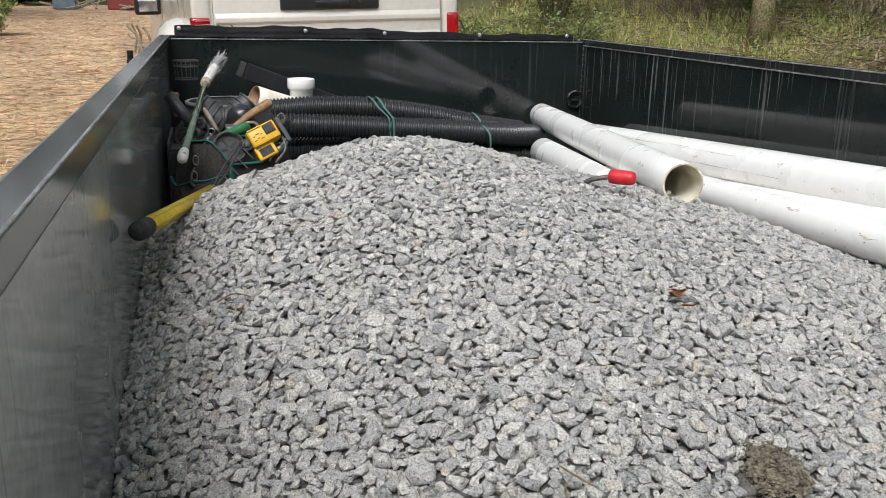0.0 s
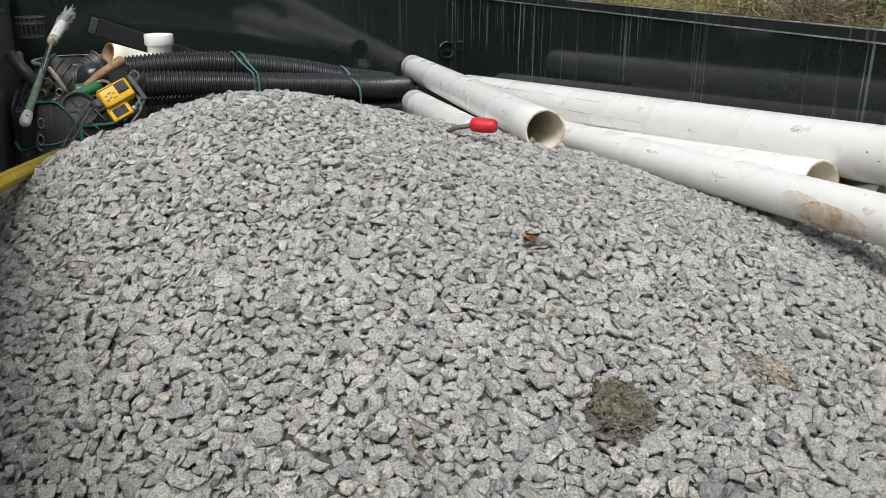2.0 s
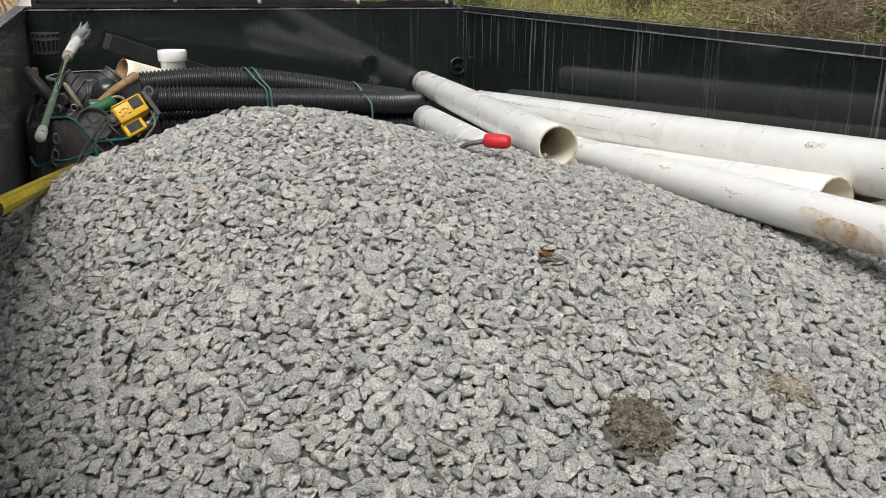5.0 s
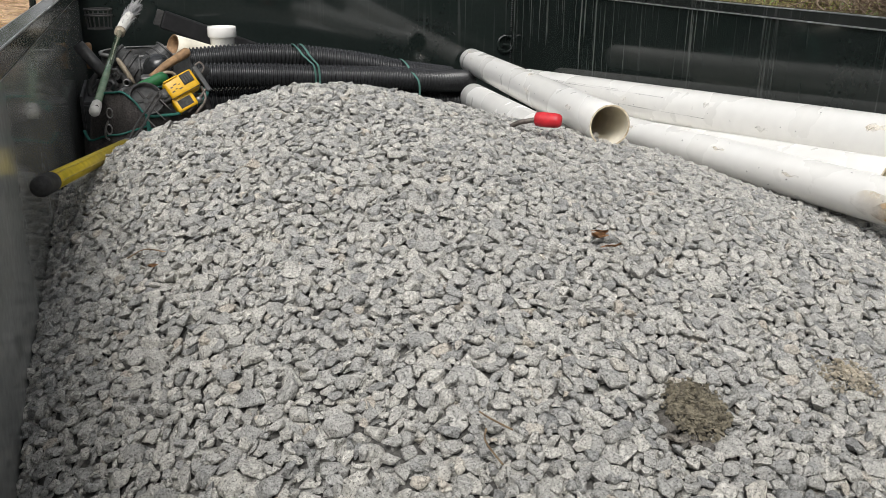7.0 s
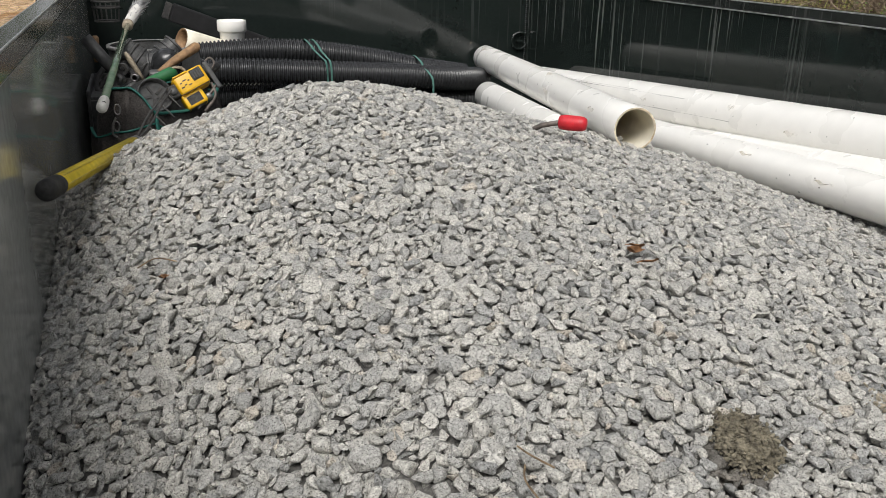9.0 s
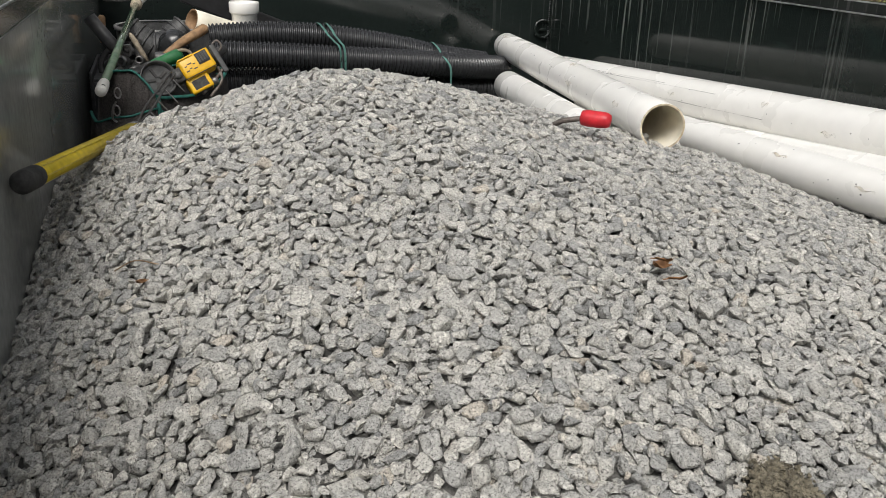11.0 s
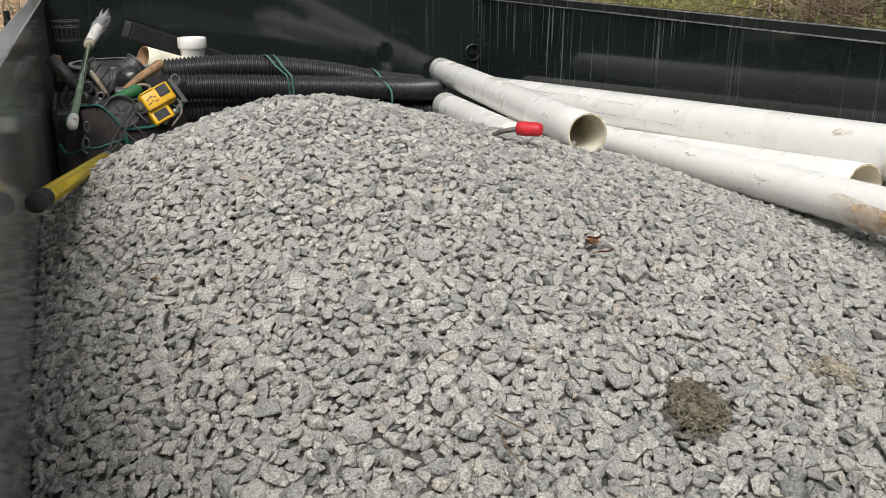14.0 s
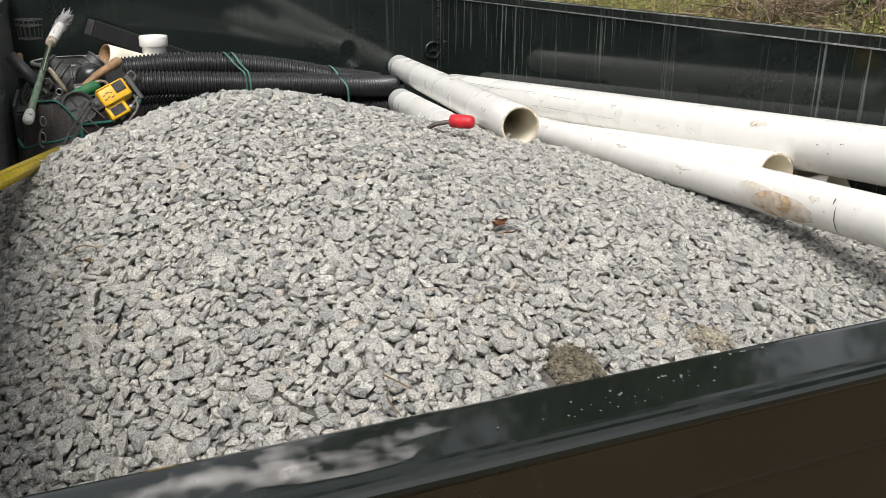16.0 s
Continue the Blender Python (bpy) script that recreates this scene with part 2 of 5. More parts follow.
def bezier(ctrl, n):
    """A smooth line (Catmull-Rom) through ctrl with n steps a span."""
    c = [Vector(p) for p in ctrl]
    c = [c[0] * 2 - c[1]] + c + [c[-1] * 2 - c[-2]]
    out = []
    for i in range(1, len(c) - 2):
        for k in range(n):
            t = k / n
            p0, p1, p2, p3 = c[i - 1:i + 3]
            out.append(0.5 * (2 * p1 + (p2 - p0) * t + (2 * p0 - 5 * p1 + 4 * p2 - p3) * t * t + (3 * p1 - p0 - 3 * p2 + p3) * t ** 3))
    out.append(c[-2])
    return out


# ---- the trailer ----
XL, XR, YF, YB, RIM, FLOOR, WALL = 0.113, 2.1, 0.0, -3.92, 1.40, 0.70, 0.004
TUBE_W, TUBE_H = 0.042, 0.042


def trailer():
    t = empty("dump_trailer", Matrix.Translation((0, 0, GROUND)))
    tagged(t, "black enamelled steel dump trailer heaped with grey gravel", "trailer")

    def p(name, bm, material=ENAMEL, label="", parent=None):
        bmesh.ops.translate(bm, vec=(0, 0, -GROUND), verts=bm.verts)
        return part(name, bm, material, parent or t, label)
    top = RIM - TUBE_H
    p("bed_floor", boxes(((XL, YB, FLOOR - 0.01), (XR, YF, FLOOR))))
    left = p("side_panel", boxes(((XL - 0.004, YB, FLOOR - 0.1), (XL, YF, top))), material=DUSTY_LIFTED_ENAMEL, label="black steel side panel, dusty and streaked, brightness lifted in its colour")
    right = p("side_panel", boxes(((XR, YB, FLOOR - 0.1), (XR + 0.004, YF, RIM - 0.028))), label="black steel side panel with pale run streaks")
    front = p("front_panel", boxes(((XL - 0.004, YF, FLOOR - 0.1), (XR + 0.004, YF + 0.004, RIM - 0.014))), material=FRONT_ENAMEL, label="glossy black front panel")
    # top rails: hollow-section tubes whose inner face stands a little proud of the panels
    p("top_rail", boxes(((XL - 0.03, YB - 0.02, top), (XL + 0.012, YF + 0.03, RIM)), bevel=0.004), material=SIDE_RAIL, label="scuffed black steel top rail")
    p("top_rail", boxes(((XR - 0.006, YB - 0.02, RIM - 0.03), (XR + 0.036, YF + 0.03, RIM)), bevel=0.004), material=FAR_RAIL, label="scuffed black steel top rail")
    p("top_rail", boxes(((XL + 0.012, YF - 0.005, RIM - 0.014), (XR - 0.006, YF + 0.03, RIM)), bevel=0.004), label="black steel top rail above a pale highlight strip")
    p("seam_bead", tube([(XR - 0.003, YB, RIM - 0.031), (XR - 0.003, YF - 0.006, RIM - 0.031)], 0.0028, 8), EDGE_GLINT, "weld seam under the rail with a painted highlight")
    p("rail_edge", tube([(XR - 0.0045, YB, RIM - 0.0015), (XR - 0.0045, YF, RIM - 0.0015)], 0.0022, 8), EDGE_GLINT, "pale strip on the rail edge, painted as a highlight")
    for x in (XL - 0.0285, XL + 0.0105):
        p("rail_edge", tube([(x, YB - 0.02, RIM - 0.0018), (x, YF + 0.02, RIM - 0.0018)], 0.0022, 8), EDGE_GLINT, "pale strip on the rail edge, painted as a highlight")
    p("seam_bead", tube([(XL + 0.006, YB, top - 0.001), (XL + 0.006, YF - 0.006, top - 0.001)], 0.0034, 8), EDGE_GLINT, "weld seam under the rail with a painted highlight")
    p("seam_bead", tube([(XL + 0.02, YF - 0.003, RIM - 0.015), (XR - 0.01, YF - 0.003, RIM - 0.015)], 0.0025, 8), EDGE_GLINT, "weld seam under the rail with a painted highlight")
    # tailgate: a hollow frame with a rounded cap and a stepped outer skin
    g = p("tailgate", boxes(((XL + 0.016, YB - 0.004, FLOOR), (XR - 0.01, YB, top))), label="glossy black steel tailgate")
    bm = bmesh.new()
    box(bm, (XL + 0.016, YB - 0.040, top), (XR - 0.01, YB + 0.002, RIM - 0.004), 0.007, segs=5)
    p("gate_rail", bm, material=RAIL, label="wet-looking black gate rail")
    p("gate_lip", tube([(XL + 0.018, YB - 0.0385, RIM - 0.0085), (XR - 0.012, YB - 0.0385, RIM - 0.0085)], 0.0042, 12), RAIL, "rounded glossy lip of the gate rail")
    p("gate_skin", boxes(((XL + 0.016, YB - 0.0412, FLOOR), (XR - 0.01, YB - 0.03, RIM - 0.012))), material=GATE_ENAMEL)
    p("gate_seam", boxes(((XL + 0.016, YB - 0.0424, RIM - 0.0465), (XR - 0.01, YB - 0.0411, RIM - 0.045))), material=GATE_ENAMEL, label="thin pressed seam along the gate")
    # posts, stakes, frame, wheels
    for x, s in ((XL - 0.05, -1), (XR + 0.004, 1)):
        for k in range(7):
            y = YB + 0.02 + k * 0.635
            p("side_post", boxes(((x, y, FLOOR - 0.1), (x + 0.046, y + 0.05, top)), bevel=0.003))
    for x in (0.55, 1.55):
        p("chassis_beam", boxes(((x, YB, FLOOR - 0.2), (x + 0.07, 0.1, FLOOR - 0.1)), bevel=0.004))
    for s in (-1, 1):
        x0 = 1.1 + s * 0.5
        p("tongue_beam", tube([(x0, 0.0, FLOOR - 0.15), (1.1, 1.45, FLOOR - 0.15)], 0.05, 8))
    for y in (-2.4, -1.6):
        for x, d in ((XL - 0.06, -1), (XR + 0.06, 1)):
            m = Matrix.Translation((x + d * 0.12, y, GROUND + 0.34 - GROUND)) @ Matrix.Rotation(radians(90), 4, "Y")
            w = part("wheel", lathe([(0.2, -0.1), (0.32, -0.1), (0.34, -0.07), (0.34, 0.07), (0.32, 0.1), (0.2, 0.1)], 28, m), BLACK_PLASTIC, t, "black rubber trailer tyre", True)
            part("rim", lathe([(0.02, -0.03), (0.14, -0.03), (0.2, -0.09), (0.2, 0.09), (0.14, 0.03), (0.02, 0.03)], 28, m), BARE, w, "steel wheel rim")
    # weld bead down the corner and a tie-down ring on its plate
    bm = bmesh.new()
    for k in range(60):
        z = 0.8 + k * 0.0095
        r = 0.0035 + 0.001 * math.sin(k * 2.3)
        bmesh.ops.create_icosphere(bm, subdivisions=1, radius=r, matrix=Matrix.Translation((XR - 0.004, YF - 0.004, z)))
    p("weld_bead", bm, BARE)
    ring = [(XR - 0.035 + 0.040 * math.cos(a), YF - 0.012, 1.105 + 0.040 * math.sin(a)) for a in [2 * math.pi * k / 20 for k in range(21)]]
    p("tie_ring", tube(ring, 0.006, 8, cap=False), ENAMEL, "black steel tie-down ring")
    p("ring_bracket", boxes(((XR - 0.05, YF - 0.014, 1.095), (XR - 0.02, YF, 1.107)), bevel=0.003))
    # latch lug on the outside of the rail
    bm = boxes(((XL - 0.065, -1.32, 1.36), (XL - 0.03, -1.29, 1.382)), bevel=0.003)
    tube([(XL - 0.055, -1.305, 1.37), (XL - 0.055, -1.305, 1.408)], 0.009, 10, bm=bm)
    p("tarp_hook", bm, ENAMEL, "black steel tarp hook")
    return t


def mound(x, y):
    """The main form of the gravel, from the crest down to the gate."""
    z = 0.5266 + 1.2347 * x - 0.38 * y - 1.7865 * x * x - 0.1074 * y * y - 0.0655 * x * y + 0.9398 * x ** 3 - 0.1954 * x ** 4
    z = z - 0.006 - 0.022 * np.exp(-((x - 0.42) / 0.16) ** 2 - ((y + 1.9) / 0.3) ** 2) + 0.04 * np.exp(-((x - 0.72) / 0.26) ** 2 - ((y + 2.05) / 0.28) ** 2)
    z = z + 0.03 * np.exp(-((x - 0.113) / 0.12) ** 2) / (1 + np.exp((y + 2.58) / 0.08))
    z = z - 0.62 * np.log1p(np.exp((y + 1.80) / 0.06)) * 0.06
    return z + 0.008 * np.sin(7 * x + 3 * y) * np.sin(5 * y - 2 * x) - 0.03 * np.exp(-((x - 0.915) / 0.065) ** 2 - ((y + 3.288) / 0.05) ** 2)


def heap(x, y):
    """The height of the gravel at x, y: the mound, and a flatter shelf under the pipes towards the gate."""
    shelf = mound(np.minimum(x, 1.62), y) - 0.012 - 0.09 * np.maximum(x - 1.62, 0)
    w = 1 / (1 + np.exp(-(x - 1.60) / 0.03)) / (1 + np.exp((y + 2.45) / 0.08))
    z = mound(x, y) * (1 - w) + shelf * w
    return np.maximum(z, FLOOR + 0.005)


def rock_shapes(n, rng, worn=0.0, k_lo=10, k_hi=15):
    """n broken-stone meshes of about 1 unit: a blocky hull of a few faces, its edges worn where asked."""
    out = []
    for i in range(n):
        bm = bmesh.new()
        k = int(rng.integers(k_lo, k_hi))
        d = rng.normal(0, 1, size=(k, 3))
        d /= (np.abs(d) ** 3.2).sum(1)[:, None] ** (1 / 3.2)
        d *= rng.uniform(0.86, 1.0, (k, 1))
        d *= np.array([1.0, rng.uniform(0.52, 0.92), rng.uniform(0.36, 0.68)]) * 0.5
        for v in d:
            bm.verts.new(v)
        bmesh.ops.convex_hull(bm, input=bm.verts)
        bmesh.ops.delete(bm, geom=[v for v in bm.verts if not v.link_faces], context="VERTS")
        if worn:
            bmesh.ops.dissolve_limit(bm, angle_limit=radians(16), verts=bm.verts, edges=bm.edges)
            for q in bmesh.ops.bevel(bm, geom=list(bm.edges), offset=worn, segments=1, affect="EDGES", clamp_overlap=True)["faces"]:
                q.smooth = True
        bmesh.ops.triangulate(bm, faces=bm.faces)
        bmesh.ops.recalc_face_normals(bm, faces=bm.faces)
        bm.verts.index_update()
        v = np.array([q.co[:] for q in bm.verts]); f = np.array([[q.index for q in t.verts] for t in bm.faces])
        soft = np.array([t.smooth for t in bm.faces])
        bm.free()
        out.append((v, f, soft))
    return out


def stone_relief(v, R, size, cell):
    """The upper and lower relief of a turned convex stone over a grid of cells, from its bounding planes."""
    p = v @ R.T * size
    m = 64
    t = np.arange(m) + 0.5
    z, a = 1 - 2 * t / m, t * 2.39996
    n = np.stack([np.sqrt(1 - z * z) * np.cos(a), np.sqrt(1 - z * z) * np.sin(a), z], -1)
    d = (n @ p.T).max(1)
    hx, hy = (int(np.abs(p[:, k]).max() / cell) + 1 for k in (0, 1))
    gx, gy = np.meshgrid(np.arange(-hx, hx + 1) * cell, np.arange(-hy, hy + 1) * cell)
    top, low = np.full(gx.shape, 9.0), np.full(gx.shape, -9.0)
    up, dn, side = n[:, 2] > 0.02, n[:, 2] < -0.02, np.abs(n[:, 2]) <= 0.02
    for q, e in zip(n[up], d[up]):
        top = np.minimum(top, (e - q[0] * gx - q[1] * gy) / q[2])
    for q, e in zip(n[dn], d[dn]):
        low = np.maximum(low, (e - q[0] * gx - q[1] * gy) / q[2])
    inside = top > low
    for q, e in zip(n[side], d[side]):
        inside &= q[0] * gx + q[1] * gy <= e
    return hx, hy, inside, top, low


def turns(n, rng, tilt):
    """n random rotation matrices: any turn about z, a tilt of some degrees."""
    a, b, c = rng.uniform(0, 2 * np.pi, n), rng.normal(0, radians(tilt), n), rng.uniform(0, 2 * np.pi, n)
    def rz(t):
        o, l = np.zeros_like(t), np.ones_like(t)
        return np.stack([np.cos(t), -np.sin(t), o, np.sin(t), np.cos(t), o, o, o, l], -1).reshape(-1, 3, 3)
    o, l = np.zeros(n), np.ones(n)
    rx = np.stack([l, o, o, o, np.cos(b), -np.sin(b), o, np.sin(b), np.cos(b)], -1).reshape(-1, 3, 3)
    return rz(c) @ rx @ rz(a)


def stuff_mesh(name, groups, material, parent=None):
    """One mesh from many copies of shapes: groups of (verts, faces, smooth faces, R, scale, centre)."""
    V, F, Q, base = [], [], [], 0
    for v, f, soft, R, s, c in groups:
        n = len(c)
        if not n:
            continue
        p = np.einsum("nij,kj->nki", R, v) * s[:, None, None] + c[:, None, :]
        V.append(p.reshape(-1, 3))
        F.append((f[None] + (np.arange(n) * len(v))[:, None, None] + base).reshape(-1, f.shape[1]))
        Q.append(np.tile(soft, n))
        base += n * len(v)
    V, F, Q = np.concatenate(V), np.concatenate(F), np.concatenate(Q)
    me = bpy.data.meshes.new(name)
    k = F.shape[1]
    me.vertices.add(len(V)); me.vertices.foreach_set("co", V.ravel())
    me.loops.add(F.size); me.loops.foreach_set("vertex_index", F.ravel())
    me.polygons.add(len(F)); me.polygons.foreach_set("loop_start", np.arange(0, F.size, k))
    me.update(calc_edges=True)
    me.polygons.foreach_set("use_smooth", Q)
    me.materials.append(material)
    ob = new(name, me)
    if parent:
        ob.parent = parent
    return ob


def gravel():
    rng = np.random.default_rng(7)
    pile = empty("gravel_heap", Matrix.Translation((0, 0, 0)))
    tagged(pile, "heap of crushed grey granite gravel filling the trailer bed", "gravel")
    # the body of the heap, under the loose stones; its dark colour paints gap shade
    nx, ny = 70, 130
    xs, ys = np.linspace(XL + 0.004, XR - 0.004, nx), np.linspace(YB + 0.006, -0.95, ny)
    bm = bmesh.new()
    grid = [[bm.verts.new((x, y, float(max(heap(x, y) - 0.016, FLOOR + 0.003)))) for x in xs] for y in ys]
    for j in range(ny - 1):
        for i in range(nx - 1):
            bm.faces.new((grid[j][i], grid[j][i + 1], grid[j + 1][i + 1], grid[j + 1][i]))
    part("packed_core", bm, GAP_SHADE, pile, "dark sheet under the stones, coloured as the shade in their gaps", True)
    worn, plain = rock_shapes(26, np.random.default_rng(5), 0.05), rock_shapes(26, np.random.default_rng(5))
    # stones dropped one after another onto the relief that the earlier ones have made
    cell, y_far = 0.003, -1.12
    nx, ny = int((XR - XL + 0.008) / cell), int((y_far - YB - 0.01) / cell)
    relief = np.full((ny, nx), -0.027)
    sizes = (0.0085, 0.012, 0.0165, 0.0205, 0.025, 0.030, 0.036, 0.044)
    lots = {}
    for si, q in enumerate(sizes):
        for k in range(len(worn)):
            for m in range(5):
                R = turns(1, rng, 18 if q > 0.02 else 28)[0]
                lots.setdefault(si, []).append((k, R, stone_relief(worn[k][0], R, q, cell)))
    C, S, T, kind = [], [], [], []

    def drop(tries, share, limit, looks, sink):
        pick = rng.choice(len(sizes), tries, p=share)
        which = rng.integers(0, len(lots[0]), tries)
        ax, ay = rng.integers(0, nx, (tries, looks)), rng.integers(0, ny, (tries, looks))
        jig = rng.integers(-3, 4, (tries, 4, 2))
        for n in range(tries):
            low = relief[ay[n], ax[n]]
            b = int(low.argmin())
            if low[b] > limit:
                continue
            k, R, (hx, hy, inside, top, bot) = lots[pick[n]][which[n]]
            best, at = 9.0, None
            for dx, dy in jig[n]:
                i, j = int(ax[n, b] + dx), int(ay[n, b] + dy)
                if i < hx or j < hy or i + hx >= nx or j + hy >= ny:
                    continue
                h = float((relief[j - hy:j + hy + 1, i - hx:i + hx + 1] - bot)[inside].max())
                if h < best:
                    best, at = h, (i, j)
            if at is None:
                continue
            i, j = at
            q = sizes[pick[n]]
            h = best - sink * q
            if h > limit + 0.004:
                continue
            w = relief[j - hy:j + hy + 1, i - hx:i + hx + 1]
            w[inside] = np.maximum(w[inside], h + top[inside])
            C.append((XL - 0.004 + i * cell, YB + 0.006 + j * cell, h)); S.append(q); T.append(R); kind.append(k)
    drop(29000, (0, 0, 0.06, 0.22, 0.3, 0.23, 0.13, 0.06), -0.006, 5, 0.12)
    drop(33500, (0, 0.04, 0.20, 0.28, 0.23, 0.14, 0.075, 0.035), -0.002, 6, 0.12)
    drop(29000, (0.25, 0.40, 0.35, 0, 0, 0, 0, 0), -0.006, 9, 0.10)
    C, S, T, kind = np.array(C), np.array(S), np.array(T), np.array(kind)
    # from the flat lay onto the slope of the heap
    x, y, h = C.T
    e = 0.02
    gx, gy = (heap(x + e, y) - heap(x - e, y)) / (2 * e), (heap(x, y + e) - heap(x, y - e)) / (2 * e)
    nrm = np.stack([-gx, -gy, np.ones_like(gx)], -1) / np.sqrt(1 + gx * gx + gy * gy)[:, None]
    u = np.stack([np.ones_like(gx), np.zeros_like(gx), gx], -1); u /= np.linalg.norm(u, axis=1)[:, None]
    B = np.stack([u, np.cross(nrm, u), nrm], -1)
    T = B @ T
    C = np.stack([x, y, heap(x, y) + h], -1)
    keep = (C[:, 2] > FLOOR + 0.012)
    C, S, T, kind = C[keep], S[keep], T[keep], kind[keep]
    near = (C[:, 0] > 0.50) & (C[:, 0] < 1.10) & (C[:, 1] > -3.50) & (C[:, 1] < -3.0) & (S > 0.022) & (h[keep] > -0.012)
    browned = ((C[:, 0] - 0.905) / 0.047) ** 2 + ((C[:, 1] + 3.297) / 0.040) ** 2 < rng.uniform(0.55, 1.15, len(C))
    idx = np.flatnonzero(near & ~browned)[:300]
    near[:] = False
    near[idx] = True
    full = (h[keep] > -0.008) & (S > 0.018) & (C[:, 1] < -2.05)
    for name, pick, material, label in (("loose_stone", ~browned, STONE, "loose crushed granite stones"), ("damp_stone", browned, DAMP_STONE, "dark damp stones stained with soil")):
        groups = []
        for k in range(len(worn)):
            for shape, some in ((worn[k], full), (plain[k], ~full)):
                m = (kind == k) & ~near & pick & some
                groups.append((*shape, T[m], S[m], C[m]))
        ob = stuff_mesh(name, groups, material, pile)
        tagged(ob, label, kind="stuff")
    meshes = []
    for v, f, soft in worn:
        me = bpy.data.meshes.new("stone")
        me.from_pydata(v.tolist(), [], f.tolist())
        me.polygons.foreach_set("use_smooth", soft)
        me.materials.append(STONE_PIECE)
        meshes.append(me)
    for i in idx:
        o = new("stone", meshes[kind[i]])
        o.matrix_world = Matrix.Translation(C[i]) @ Matrix(T[i].tolist()).to_4x4() @ Matrix.Scale(float(S[i]), 4)
        o.parent = pile


# ---- pipes ----
R_PVC = 0.0535


def pvc_pipe(a, b, label, r=R_PVC):
    """A thin-walled sewer pipe from a to b, open at both ends."""
    a, b = Vector(a), Vector(b)
    L = (b - a).length
    t = empty("pvc_pipe", along(a, b))
    tagged(t, label, "pipe", "white sewer pipes on the gravel")
    ri = r - 0.005
    n = max(4, int(L / 0.15))
    prof = [(r - 0.0008, 0), (r, 0.0015)] + [(r, L * k / n) for k in range(1, n)] + [(r, L - 0.0015), (r - 0.0008, L)]
    part("pipe_wall", lathe(prof, 40), PVC, t, smooth=True)
    part("bore", lathe([(ri, L), (ri, L * 0.5), (ri, 0)], 40), PVC_IN, t, "yellowed dusty inside of the pipe", True)
    part("cut_edge", lathe([(ri, 0), (r - 0.0008, 0)], 40), PVC_RIM, t, "sawn pipe rim")
    part("cut_edge", lathe([(r - 0.0008, L), (ri, L)], 40), PVC_RIM, t, "sawn pipe rim")
    return t


A_NEAR, A_FAR = Vector((1.421, -2.17, 1.135)), Vector((1.735, -0.395, 1.077))
pipe_top = pvc_pipe(A_NEAR, A_FAR, "short white sewer pipe lying across the others, open cut end")
pipe_low = pvc_pipe((1.571, -0.85, 0.993), (1.385, -1.9, 1.050), "white sewer pipe half buried in the gravel")
R_FRONT = 0.0505
pipe_front = pvc_pipe((1.756, -3.4, 1.100), (1.851, -0.95, 0.943), "long white sewer pipe with rusty brown stain", R_FRONT)
pipe_back = pvc_pipe((1.987, -3.6, 1.205), (2.012, -0.40, 0.966), "thick white sewer pipe against the side wall", 0.0665)
pipe_mid = pvc_pipe((1.893, -2.63, 1.066), (1.965, -0.9, 0.88), "white sewer pipe between two others, open end")
pipe_lowest = pvc_pipe((2.045, -2.585, 1.024), (2.045, -1.2, 0.78), "white sewer pipe against the wall, open end")
pipe_deep = pvc_pipe((2.008, -2.722, 1.036), (1.962, -2.3, 0.86), "white sewer pipe under the thick one, open end", 0.047)


def corrugated(ctrl, label):
    t = empty("drain_pipe")
    tagged(t, label, "drain pipe", "black corrugated drain pipes")
    line = bezier(ctrl, 40)
    # even steps along the line
    d = [0.0]
    for p, q in zip(line, line[1:]):
        d.append(d[-1] + (q - p).length)
    pitch = 0.0142
    n = int(d[-1] / pitch * 6)
    pts, rad, j = [], [], 0
    for k in range(n + 1):
        s = d[-1] * k / n
        while j < len(d) - 2 and d[j + 1] < s:
            j += 1
        f = (s - d[j]) / max(d[j + 1] - d[j], 1e-9)
        pts.append(line[j].lerp(line[j + 1], f))
        rad.append((0.0478, 0.0468, 0.0425, 0.0395, 0.0425, 0.0468)[k % 6])
    part("ribbed_wall", tube(pts, rad, 20), BLACK_PLASTIC, t, smooth=True)
    return t


corrugated([(0.51, -0.66, 1.145), (0.7, -0.66, 1.155), (0.91, -0.66, 1.148), (1.15, -0.66, 1.115), (1.34, -0.65, 1.075), (1.55, -0.62, 1.04)], "black corrugated drain pipe bound with green strapping")
corrugated([(0.50, -0.78, 1.105), (0.7, -0.79, 1.10), (0.97, -0.79, 1.085), (1.25, -0.76, 1.065), (1.47, -0.70, 1.04), (1.62, -0.60, 1.02), (1.66, -0.52, 1.0)], "black corrugated drain pipe with a bent end")
corrugated([(0.5, -0.72, 1.0), (0.9, -0.72, 1.0), (1.3, -0.68, 0.965), (1.62, -0.6, 0.93)], "black corrugated drain pipe low in the bundle")
corrugated([(0.5, -0.62, 0.92), (0.9, -0.66, 0.9), (1.3, -0.62, 0.87), (1.66, -0.56, 0.84)], "black corrugated drain pipe at the bottom")
corrugated([(0.5, -0.55, 0.76), (0.9, -0.58, 0.75), (1.3, -0.56, 0.75), (1.66, -0.5, 0.75)], "black corrugated drain pipe on the bed floor")


